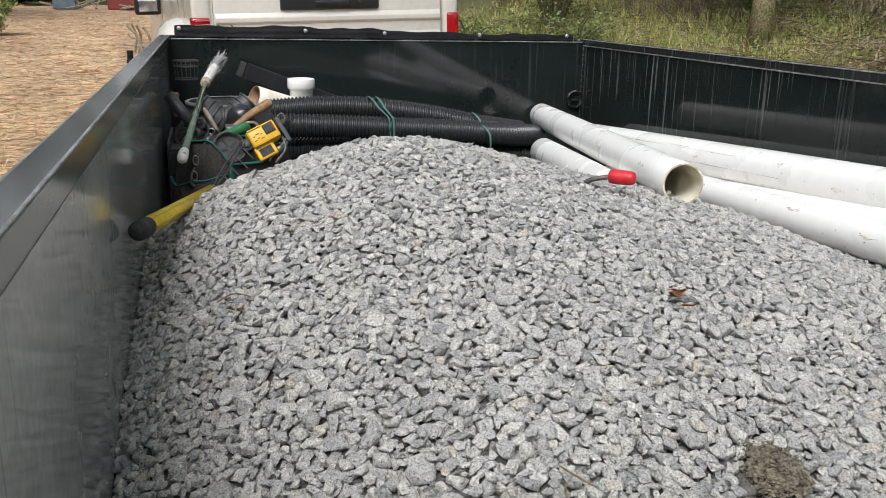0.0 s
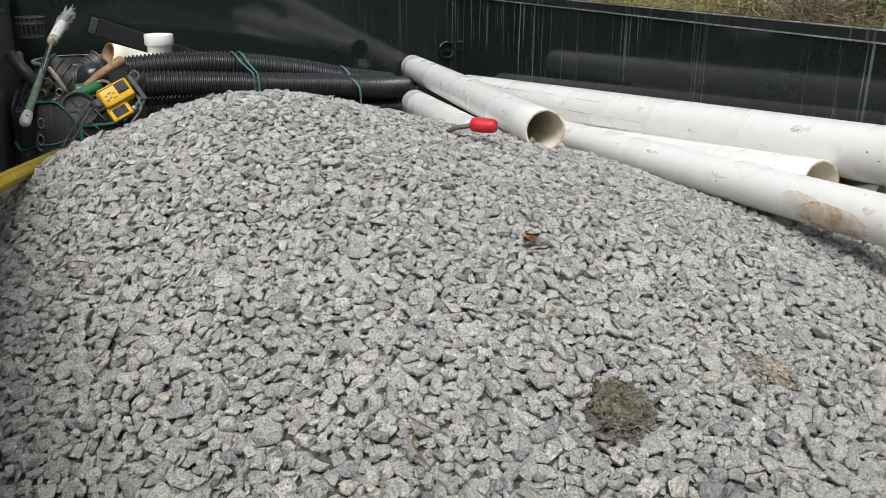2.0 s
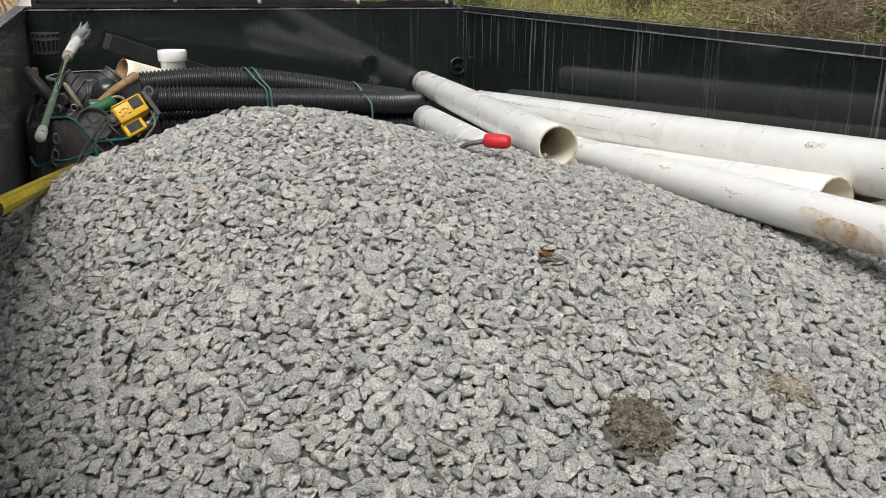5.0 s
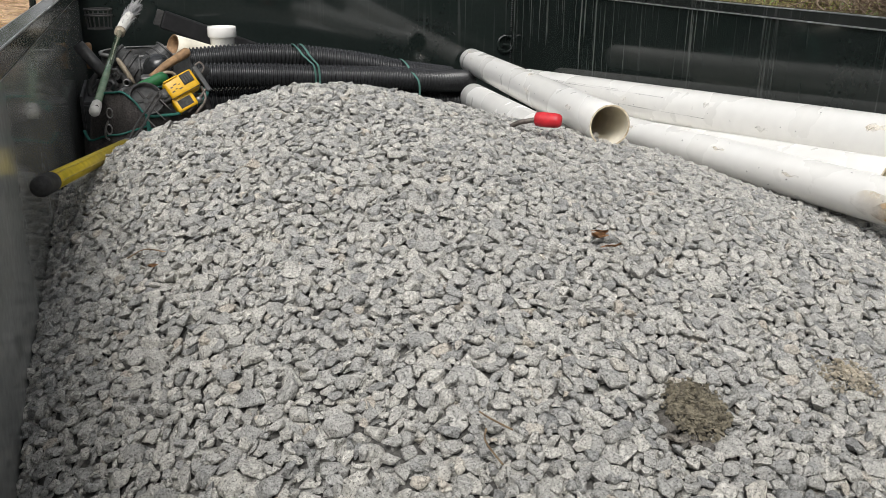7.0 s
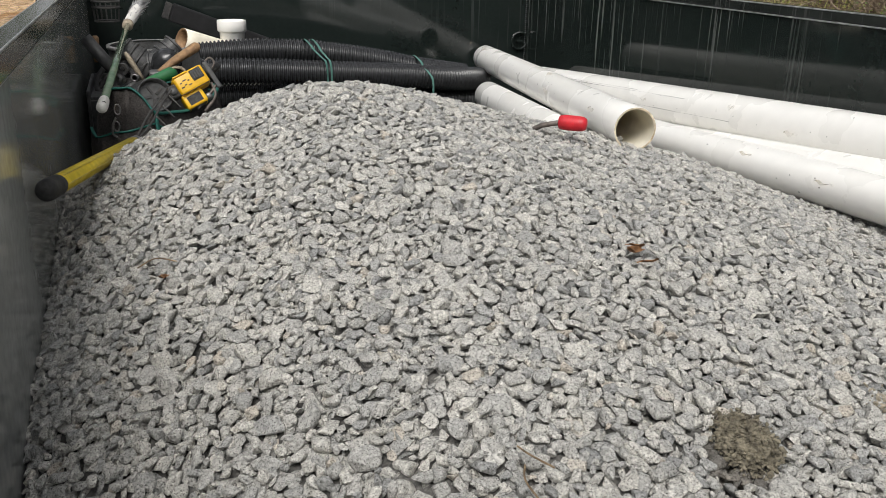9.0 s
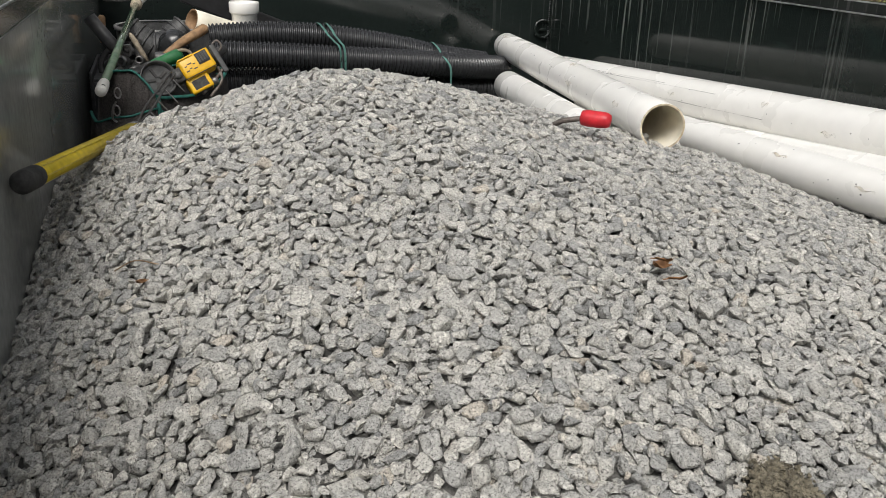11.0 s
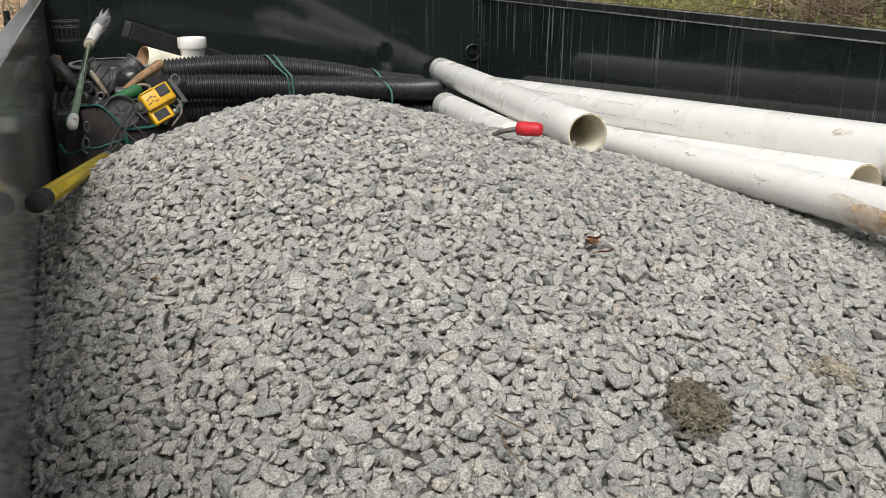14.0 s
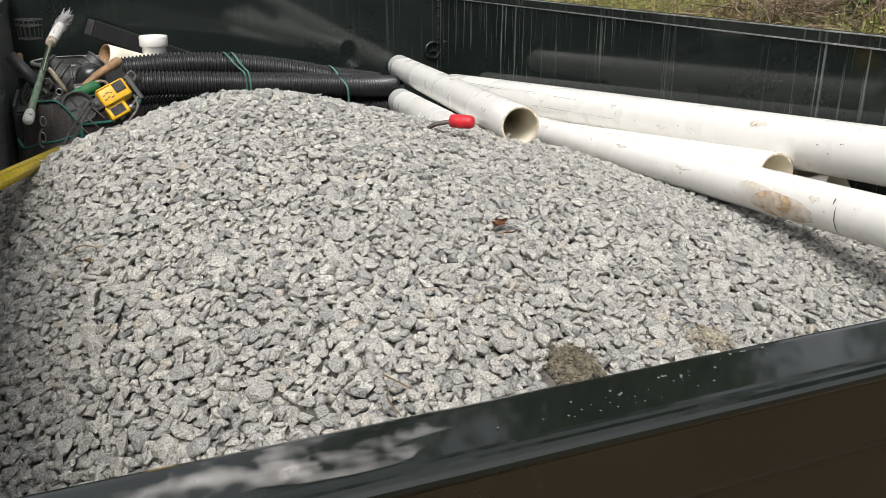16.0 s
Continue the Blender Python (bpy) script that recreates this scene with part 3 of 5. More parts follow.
# ---- straps, tarp and fittings ----
TARP = mat("black_vinyl_tarp", (0.010, 0.010, 0.011), 0.62, 0, 35, 0.2, 0.15, (0.016, 0.016, 0.017), 8.0, 0.0, 0.3)
GREY_VINYL = mat("grey_fabric", (0.32, 0.32, 0.31), 0.7, 0, 60, 0.2, 0.2)
YELLOW = mat("yellow_fibreglass", (0.62, 0.47, 0.025), 0.38, 0, 45, 0.12, 0.05, (0.50, 0.38, 0.03), 6.0)
TOOL_YELLOW = mat("yellow_tool_plastic", (0.80, 0.47, 0.01), 0.4, 0, 60, 0.06, 0.03, (0.72, 0.40, 0.01))
RUBBER = mat("black_rubber", (0.022, 0.022, 0.023), 0.75, 0, 120, 0.3, 0.2, (0.05, 0.048, 0.045), 15.0)
CANVAS = mat("black_bag_canvas", (0.060, 0.055, 0.053), 0.9, 0, 220, 0.3, 0.5, (0.095, 0.085, 0.08), 8.0)
GREEN_TRIM = mat("green_bag_trim", (0.02, 0.16, 0.13), 0.7, 0, 120, 0.2, 0.2)
GREEN_PAINT = mat("green_handle_paint", (0.035, 0.12, 0.055), 0.16, 0.0, 50, 0.12, 0.02, (0.16, 0.21, 0.15), 7.0, 0.4)
GREEN_GRIP = mat("green_grip_plastic", (0.02, 0.15, 0.05), 0.35, 0, 60, 0.15, 0.05)
WHITE_CAP = mat("white_plastic_cap", (0.62, 0.61, 0.57), 0.45, 0, 60, 0.08, 0.05, (0.6, 0.59, 0.56), 20.0)
BRISTLE = mat("grey_bristles", (0.40, 0.40, 0.40), 0.8, 0, 200, 0.25, 0.1, (0.28, 0.28, 0.28), 30.0)
WOOD = mat("worn_wood", (0.36, 0.22, 0.11), 0.7, 0, 60, 0.25, 0.2, (0.24, 0.14, 0.07), 12.0)
PALE_WOOD = mat("weathered_pale_wood", (0.42, 0.36, 0.27), 0.75, 0, 70, 0.25, 0.2, (0.28, 0.23, 0.17), 14.0)
RED_GRIP = mat("red_vinyl_grip", (0.62, 0.02, 0.03), 0.45, 0, 60, 0.12, 0.1, (0.50, 0.02, 0.03), 25.0)
STEEL = mat("dull_tool_steel", (0.30, 0.30, 0.30), 0.4, 0.85, 90, 0.25, 0.1, (0.18, 0.17, 0.16), 20.0)
DARK_STEEL = mat("rusty_dark_steel", (0.12, 0.105, 0.095), 0.6, 0.6, 90, 0.3, 0.2, (0.2, 0.17, 0.15), 25.0)
BRASS = mat("pale_metal_snap", (0.72, 0.71, 0.66), 0.3, 0.7, 60, 0.1, 0.0)


def strap_loop(x, tilt, y0, zlo, zhi, label):
    """A flat plastic strap round the two upper strands."""
    t = empty("pipe_strap")
    tagged(t, label, "strap", "green straps round the drain pipes")
    zhi -= 0.012
    pts = [(x - tilt * 0.75, y0 + 0.165, zhi - 0.03), (x - tilt * 0.65, y0 + 0.13, zhi + 0.004), (x - tilt * 0.45, y0 + 0.055, zhi - 0.01), (x - tilt * 0.25, y0 + 0.035, zhi - 0.028), (x, y0 - 0.01, zhi - 0.045), (x + tilt * 0.3, y0 - 0.035, zhi - 0.075), (x + tilt * 0.4, y0 - 0.03, zlo)]
    part("band", tube(bezier(pts, 6), 0.0055, 8, flat=0.2), GREEN_STRAP, t)


strap_loop(0.945, 0.04, -0.80, 0.98, 1.205, "green plastic strap round black drain pipes")
strap_loop(0.925, 0.055, -0.80, 0.98, 1.206, "pale green plastic strap, twisted and slack")
strap_loop(1.345, 0.03, -0.785, 0.96, 1.135, "green plastic strap round black drain pipes")


def tarp_edge():
    """The rolled tarp flap that hangs on the front rail, with its buttons."""
    t = empty("tarp")
    tagged(t, "black vinyl tarp bunched along the front rail", "tarp")
    n = 90
    x0, x1 = XL + 0.035, XR - 0.065
    bm = bmesh.new()
    prof = [(-0.009, -0.008), (-0.012, 0.010), (-0.004, 0.024), (0.012, 0.030), (0.030, 0.026), (0.040, 0.004), (0.040, -0.03)]
    rows = []
    for k in range(n + 1):
        u = k / n
        h = 1.0 + 0.35 * math.sin(u * 5.2 + 0.6) * math.sin(u * 2.1) + 0.12 * math.sin(u * 31) + 0.06 * math.sin(u * 83 + 1)
        h *= 1.25 - 0.45 * u
        rows.append([bm.verts.new((x0 + (x1 - x0) * u, y + 0.003 * math.sin(u * 47 + j), RIM + 0.002 + (z * h if z > 0 else z) + 0.0015 * math.sin(u * 70 + 2 * j))) for j, (y, z) in enumerate(prof)])
    for a, b in zip(rows, rows[1:]):
        for j in range(len(prof) - 1):
            bm.faces.new((a[j], a[j + 1], b[j + 1], b[j]))
    bmesh.ops.solidify(bm, geom=bm.faces[:], thickness=0.003)
    part("vinyl_flap", bm, TARP, t, smooth=True)
    for x, z in ((XL + 0.055, 1.43), (0.72, 1.425), (1.086, 1.418), (1.549, 1.416), (2.0, 1.414)):
        m = Matrix.Translation((x, -0.013, z)) @ Matrix.Rotation(radians(90), 4, "X")
        part("snap_button", lathe([(0.0001, 0.004), (0.006, 0.0035), (0.009, 0.0015), (0.0095, -0.002), (0.0001, -0.002)], 16, m), BRASS, t, "metal snap button", True)


tarp_edge()


def pvc_tee():
    t = empty("pvc_tee")
    tagged(t, "white plastic pipe tee standing up behind the drain pipes", "pipe fitting")
    c = Vector((0.66, -0.335, 1.121))
    up = Matrix.Translation(c)
    part("socket", lathe([(0.046, -0.10), (0.049, 0.072), (0.0545, 0.076), (0.0575, 0.08), (0.0575, 0.115), (0.0555, 0.119), (0.0515, 0.119), (0.0515, 0.082), (0.044, 0.08), (0.044, -0.1)], 36, up), PVC, t, "white socket collar", True)
    a, b = Vector((0.458, -0.43, 1.176)), Vector((0.66, -0.335, 1.105))
    L = (b - a).length
    part("branch", lathe([(0.043, 0.001), (0.0455, 0), (0.0455, 0.05), (0.044, L)], 36, along(a, b)), PVC_IN, t, "yellowed branch pipe with scuffs", True)
    part("bore", lathe([(0.039, L), (0.039, 0.0), (0.0455, 0)], 36, along(a, b)), WOOD, t, "muddy open end of the branch", True)


pvc_tee()


# ---- tools in the corner ----
def broom():
    t = empty("push_broom")
    tagged(t, "brush with worn green pole, white cap and grey bristles", "brush")
    a, b = Vector((0.192, -1.47, 1.108)), Vector((0.268, -0.45, 1.232))
    d = (b - a).normalized()
    part("pole", tube([a + d * 0.07, a.lerp(b, 0.5), b], 0.0112, 16), GREEN_PAINT, t, "worn green painted pole", True)
    part("end_cap", lathe([(0.0001, -0.004), (0.013, -0.003), (0.0150, 0.004), (0.0155, 0.03), (0.0150, 0.06), (0.0135, 0.078), (0.0112, 0.082)], 20, along(a, b)), WHITE_CAP, t, "white plastic end cap", True)
    m = along(a, b)
    # Black disc that paints the dark inside of the cap's hole.
    part("cap_hole", lathe([(0.0001, 0.0), (0.0055, 0.0), (0.006, 0.0015)], 12, Matrix.Translation(a + d * 0.035 + Vector((0.004, -0.0235, 0.008))) @ Matrix.Rotation(radians(90), 4, "X")), RUBBER, t)
    part("ferrule", tube([b, b + d * 0.035], 0.020, 14), PALE_WOOD, t, "brown tape-wrapped ferrule", True)
    h0, h1 = b + d * 0.035, b + d * 0.035 + Vector((0.042, 0.07, 0.055))
    part("brush_head", tube(bezier([h0, h0.lerp(h1, 0.5), h1], 5), [0.019, 0.019, 0.019, 0.02, 0.02, 0.02, 0.02, 0.02, 0.02, 0.019, 0.016], 16), WHITE_CAP, t, "grey-white brush head", True)
    rng = random.Random(5)
    bm = bmesh.new()
    ax = (h1 - h0).normalized()
    for k in range(330):
        f = rng.random()
        s = h0.lerp(h1, f ** 0.6) if k % 3 else h1 - ax * 0.01
        side = Vector((rng.uniform(-1, 1), rng.uniform(-1, 0.6), rng.uniform(-1, 1))).normalized()
        tip = s + side * rng.uniform(0.018, 0.03) + ax * rng.uniform(0.02, 0.05) if k % 3 else h1 + ax * rng.uniform(0.045, 0.075) + side * rng.uniform(0.006, 0.034)
        tube([s + side * 0.012, s.lerp(tip, 0.6) + side * 0.004, tip], [0.0013, 0.0012, 0.0008], 3, bm=bm)
    ob = part("bristle", bm, BRISTLE, t, "splayed grey bristles")
    tagged(ob, kind="stuff")


broom()


def yellow_tool():
    """A long-handled cultivator: fibreglass handle, rubber cap, twin rods with tines."""
    t = empty("garden_cultivator")
    tagged(t, "yellow fibreglass tool handle with black rubber end cap", "hand tool")
    a, b = Vector((0.138, -2.47, 1.154)), Vector((0.267, -1.56, 1.028))
    d = (b - a).normalized()
    part("handle", tube([a + d * 0.07, b], 0.0165, 18), YELLOW, t, "ribbed yellow fibreglass handle", True)
    part("end_cap", lathe([(0.0001, -0.004), (0.014, -0.003), (0.0185, 0.004), (0.019, 0.02), (0.0185, 0.075), (0.017, 0.08)], 20, along(a, b)), RUBBER, t, "black rubber end cap", True)
    for k in range(6):
        an = 2 * math.pi * k / 6
        m = along(a, b)
        o = m.to_3x3() @ Vector((0.0162 * math.cos(an), 0.0162 * math.sin(an), 0))
        part("rib", tube([a + d * 0.085 + o, b + o], 0.0016, 5), YELLOW, t)
    e = b + d * 0.02
    part("collar", tube([b - d * 0.005, b + d * 0.03], 0.0185, 14), STEEL, t, "dull steel collar", True)
    tip = Vector((0.375, -1.27, 1.122))
    for off in (-0.005, 0.005):
        o = Vector((off, 0.004 * off, -off * 0.6))
        part("rod", tube(bezier([e, e.lerp(tip, 0.35) + o * 1.5, e.lerp(tip, 0.7) + o, tip + o], 5), 0.0032, 8), RUBBER, t)
    for k in range(4):
        p = e.lerp(tip, 0.3 + 0.2 * k) + Vector((0.008, 0, -0.005))
        part("tine", tube([p, p + Vector((0.03, -0.012, -0.032))], [0.003, 0.0015], 6), STEEL, t)


yellow_tool()


def sheet(bm, rows, thick):
    """Skins rows of points into a sheet of some thickness."""
    g = [[bm.verts.new(p) for p in r] for r in rows]
    for a, b in zip(g, g[1:]):
        for j in range(len(a) - 1):
            bm.faces.new((a[j], a[j + 1], b[j + 1], b[j]))
    bmesh.ops.solidify(bm, geom=bm.faces[:], thickness=thick)
    return bm


def tool_bag():
    t = empty("tool_bag")
    tagged(t, "black canvas tool bag with green trim, open and full", "bag")
    # the mouth of the bag: a raised front flap that slants down to a corner, then the long side
    mouth = [(0.172, -1.24, 1.075), (0.210, -1.28, 1.124), (0.245, -1.32, 1.135), (0.272, -1.34, 1.136), (0.303, -1.355, 1.107), (0.331, -1.36, 1.070), (0.384, -1.30, 1.058), (0.428, -1.24, 1.051), (0.482, -1.15, 1.056), (0.526, -1.05, 1.071), (0.529, -0.98, 1.085), (0.44, -0.94, 1.09), (0.29, -0.98, 1.09), (0.19, -1.10, 1.08)]
    top = bezier(mouth + mouth[:1], 5)
    mid = Vector((0.34, -1.15, 0))

    def skin(line, lo, hi, bulge):
        """Rows of points from the line down to height lo, the belly pushed out a little."""
        rows = []
        for f in (0.0, 0.2, 0.45, 0.75, 1.0):
            row = []
            for k, q in enumerate(line):
                o = Vector((q.x - mid.x, q.y - mid.y, 0))
                w = mid + o * (1 + bulge * math.sin(f * math.pi * 0.8) + 0.010 * math.sin(k * 1.7 + f * 6))
                row.append((w.x, w.y, q.z + (lo - q.z) * f))
            rows.append(row)
        return rows
    part("body", sheet(bmesh.new(), skin(top, 0.72, 0, 0.10), 0.006), CANVAS, t, "dusty black canvas body", True)
    part("base", boxes(((0.19, -1.30, 0.705), (0.48, -1.02, 0.722)), bevel=0.006), CANVAS, t)
    part("top_trim", tube([q + Vector((0, -0.003, 0.002)) for q in top], 0.0055, 8, cap=False, flat=0.6), GREEN_TRIM, t, "green binding round the mouth", True)
    inner = [q + (Vector((mid.x, mid.y, q.z)) - q) * 0.05 + Vector((0, 0, -0.016)) for q in top[25:52]]
    part("lip_trim", tube(inner, 0.004, 6, flat=0.6), GREEN_TRIM, t, "second green binding inside the mouth", True)
    pockets = ([(0.152, -1.325, 1.028), (0.160, -1.35, 1.014), (0.172, -1.375, 1.009), (0.213, -1.395, 1.024), (0.253, -1.40, 1.027), (0.287, -1.40, 1.036), (0.330, -1.385, 1.045)],
               [(0.337, -1.38, 1.036), (0.360, -1.36, 1.020), (0.374, -1.345, 1.017), (0.397, -1.32, 1.026), (0.445, -1.25, 1.020), (0.49, -1.17, 1.015)])
    for line in pockets:
        line = bezier(line, 5)
        part("pocket_trim", tube(line, 0.005, 8, flat=0.6), GREEN_TRIM, t, "green pocket binding", True)
        part("pocket", sheet(bmesh.new(), skin(line, 0.80, 0, 0.04), 0.004), CANVAS, t, smooth=True)
    part("corner_trim", tube(bezier([(0.331, -1.372, 1.072), (0.332, -1.385, 1.043), (0.335, -1.388, 1.010), (0.336, -1.39, 0.93)], 5), 0.007, 8, flat=0.6), GREEN_TRIM, t, "green corner binding", True)
    # snap clip hanging on the front
    for dx, z in ((0.0, 1.092), (-0.006, 1.045)):
        ringp = [(0.229 + dx + 0.008 * math.cos(a), -1.408, z + 0.014 * math.sin(a)) for a in [2 * math.pi * k / 16 for k in range(17)]]
        part("clip_ring", tube(ringp, 0.0022, 6, cap=False), STEEL, t, "steel snap clip")
    part("clip_hook", tube(bezier([(0.223, -1.41, 1.07), (0.214, -1.412, 1.05), (0.212, -1.412, 1.025), (0.222, -1.411, 1.015)], 5), 0.003, 6), STEEL, t, "steel snap clip")


tool_bag()


def cordless_tool():
    """The yellow battery tool lying on its side in the bag."""
    m = Matrix.Translation((0.445, -1.2, 1.135)) @ Euler((radians(62), radians(-24), radians(14))).to_matrix().to_4x4()
    t = empty("power_tool", m)
    tagged(t, "yellow and black cordless power tool lying in the bag", "power tool")
    part("housing", boxes(((-0.055, -0.035, -0.03), (0.045, 0.028, 0.03)), bevel=0.009), TOOL_YELLOW, t, "bright yellow housing", True)
    part("boot", boxes(((-0.058, -0.078, -0.03), (0.010, -0.030, 0.018)), bevel=0.006), TOOL_YELLOW, t, "yellow battery boot", True)
    part("vent_plate", boxes(((0.0, -0.012, 0.028), (0.036, 0.022, 0.033)), bevel=0.002), RUBBER, t, "black vent plate")
    for k in range(4):
        part("vent_slat", boxes(((0.004 + k * 0.008, -0.008, 0.0325), (0.008 + k * 0.008, 0.018, 0.036)), bevel=0.0008), DUSTY_BLACK, t)
    for x, w, y in ((-0.044, 0.010, -0.016), (-0.030, 0.006, -0.012), (-0.020, 0.011, -0.017), (-0.042, 0.007, -0.002), (-0.031, 0.012, 0.002), (-0.016, 0.006, -0.003)):
        part("marking", boxes(((x, y, 0.0296), (x + w, y + 0.0035, 0.0304))), RUBBER, t, "small dark printed bars")
    # Two thin dark plates paint the shade of hollows that are not cut.
    part("recess", boxes(((-0.050, -0.0790, -0.020), (0.004, -0.0775, 0.012)), bevel=0.0), RUBBER, t, "dark plate painted as the shaded battery bay")
    part("bay_edge", boxes(((-0.046, -0.070, 0.0165), (-0.002, -0.042, 0.0188)), bevel=0.0005), RUBBER, t, "dark plate painted as a shaded hollow in the boot")
    part("seam_line", boxes(((-0.056, -0.034, 0.0275), (0.046, -0.032, 0.0305)), bevel=0.0005), RUBBER, t)
    part("side_rail", boxes(((-0.052, 0.022, 0.026), (-0.004, 0.027, 0.034)), bevel=0.002), TOOL_YELLOW, t, smooth=True)
    part("trigger_block", boxes(((-0.085, -0.03, -0.022), (-0.05, 0.012, 0.022)), bevel=0.006), RUBBER, t, "black trigger block", True)
    part("port", lathe([(0.0001, 0.004), (0.011, 0.004), (0.013, 0.0), (0.013, -0.01)], 16, Matrix.Translation((-0.068, -0.008, 0.024))), DUSTY_BLACK, t, "round black port", True)
    part("chuck", tube([(0.05, 0.0, -0.006), (0.075, 0.004, -0.01), (0.10, 0.008, -0.014)], [0.018, 0.016, 0.012], 14), RUBBER, t, "black chuck", True)
    part("bit_holder", boxes(((0.055, -0.06, 0.0), (0.07, 0.03, 0.012)), bevel=0.003), DUSTY_BLACK, t)
    part("belt_hook", tube(bezier([(0.066, 0.03, 0.01), (0.084, 0.033, 0.012), (0.087, 0.012, 0.016), (0.072, 0.0, 0.014)], 5), 0.003, 6), DARK_STEEL, t, "dull bronze belt hook", True)


cordless_tool()


def bag_tools():
    """Hand tools standing in and round the bag."""
    t = empty("hammer")
    tagged(t, "hammer with a worn brown wooden handle", "hammer")
    a, b = Vector((0.355, -1.03, 1.135)), Vector((0.487, -0.95, 1.213))
    part("handle", tube(bezier([a, a.lerp(b, 0.4) + Vector((0, 0, 0.004)), a.lerp(b, 0.8), b], 5), [0.015, 0.015, 0.0155, 0.016, 0.017, 0.018, 0.0185, 0.019, 0.0195, 0.0205, 0.021, 0.022, 0.022, 0.021, 0.020, 0.012], 14, flat=0.75), WOOD, t, "worn brown wooden handle", True)
    part("head", boxes(((0.325, -1.06, 1.09), (0.365, -1.0, 1.145)), bevel=0.008), STEEL, t, "dull steel head")

    t = empty("trowel")
    tagged(t, "trowel with a green plastic grip", "trowel")
    a, b = Vector((0.31, -1.12, 1.115)), Vector((0.405, -1.08, 1.148))
    part("grip", tube(bezier([a, a.lerp(b, 0.3), a.lerp(b, 0.7), b], 4), [0.012, 0.015, 0.017, 0.018, 0.018, 0.018, 0.018, 0.019, 0.02, 0.02, 0.02, 0.018, 0.012], 14), GREEN_GRIP, t, "green plastic grip", True)
    bm = sheet(bmesh.new(), [[(0.25 + 0.06 * f, -1.13 + 0.05 * math.sin(u), 1.085 + 0.03 * f + 0.02 * math.cos(u)) for u in (-1.2, -0.6, 0, 0.6, 1.2)] for f in (0, 0.5, 1.0)], 0.003)
    part("blade", bm, STEEL, t, "bright curved steel blade", True)
    part("ferrule_ring", tube([(0.41 + 0.022 * math.cos(q), -1.09, 1.148 + 0.013 * math.sin(q)) for q in [math.pi * k / 10 for k in range(11)]], 0.005, 8), PALE_WOOD, t)

    t = empty("chisel")
    tagged(t, "flat tool with a pale worn wooden handle", "hand tool")
    a, b = Vector((0.258, -1.0, 1.2)), Vector((0.305, -1.02, 1.115))
    part("handle", tube([a, a.lerp(b, 0.08), a.lerp(b, 0.3), a.lerp(b, 0.7), b], [0.006, 0.014, 0.018, 0.016, 0.012], 14, flat=0.5), PALE_WOOD, t, "pale worn wooden handle", True)
    part("blade", tube([b, b + Vector((0.03, -0.01, -0.06))], [0.012, 0.014], 8, flat=0.2), STEEL, t)

    t = empty("plastic_cup")
    tagged(t, "round black plastic drain cover on its edge in the bag", "drain grate")
    m = Matrix.Translation((0.335, -1.22, 1.098)) @ Euler((radians(58), radians(24), 0)).to_matrix().to_4x4()
    part("rim", lathe([(0.042, -0.03), (0.047, -0.03), (0.053, 0.0), (0.053, 0.006), (0.049, 0.006), (0.044, -0.02)], 28, m), DUSTY_BLACK, t, "dusty black rim", True)
    part("plate", lathe([(0.0001, -0.012), (0.046, -0.012), (0.046, -0.016), (0.0001, -0.016)], 28, m), DUSTY_BLACK, t)
    for k in range(5):
        an = radians(72 * k)
        bm = boxes(((0.008, -0.004, -0.0115), (0.036, 0.004, -0.008)), bevel=0.001)
        bmesh.ops.transform(bm, matrix=m @ Matrix.Rotation(an, 4, "Z"), verts=bm.verts)
        part("grate_bar", bm, RUBBER, t)

    def coupling(name, c, d, r, L, label):
        e = empty(name)
        tagged(e, label, "pipe fitting", "black ribbed pipe fittings")
        c, d = Vector(c), Vector(d).normalized()
        prof, n = [], 4
        for k in range(n):
            z = L * k / n
            prof += [(r * 0.9, z), (r, z + L * 0.02), (r, z + L * 0.07), (r * 0.9, z + L * 0.09)]
        part("sleeve", lathe([(r * 0.8, 0.0)] + prof + [(r * 0.9, L), (r * 0.78, L)], 24, along(c, c + d)), DUSTY_BLACK, e, "dusty black ribbed sleeve")
        part("bore", lathe([(r * 0.78, 0), (r * 0.76, L * 0.5), (r * 0.78, L)], 24, along(c, c + d)), RUBBER, e)
    coupling("pipe_coupling", (0.24, -0.66, 1.165), (0.5, -0.1, -0.35), 0.056, 0.12, "black ribbed plastic pipe coupling")
    coupling("pipe_coupling", (0.43, -0.62, 1.175), (-0.5, -0.15, -0.4), 0.05, 0.11, "black ribbed plastic pipe coupling")
    coupling("pipe_elbow", (0.33, -0.78, 1.13), (0.6, -0.1, 0.1), 0.04, 0.10, "black ribbed plastic pipe elbow")
    e = empty("domed_cap")
    tagged(e, "domed black plastic pipe cap", "pipe fitting", "black ribbed pipe fittings")
    part("dome", lathe([(0.0001, 0.045), (0.025, 0.038), (0.042, 0.02), (0.048, 0.0), (0.051, -0.005), (0.051, -0.03)], 24, Matrix.Translation((0.39, -0.82, 1.145)) @ Euler((radians(50), 0, radians(20))).to_matrix().to_4x4()), BLACK_PLASTIC, e, smooth=True)

    e = empty("pipe_offcut")
    tagged(e, "short black pipe offcut leaning in the corner", "pipe")
    a, b = Vector((0.14, -0.9, 1.235)), Vector((0.235, -0.93, 1.11))
    part("wall", lathe([(0.017, 0), (0.0205, 0.0), (0.0205, (b - a).length), (0.017, (b - a).length), (0.017, 0)], 18, along(a, b)), DUSTY_BLACK, e, smooth=True)
    e = empty("hose_fitting")
    tagged(e, "dull metal hose fitting among the tools", "fitting")
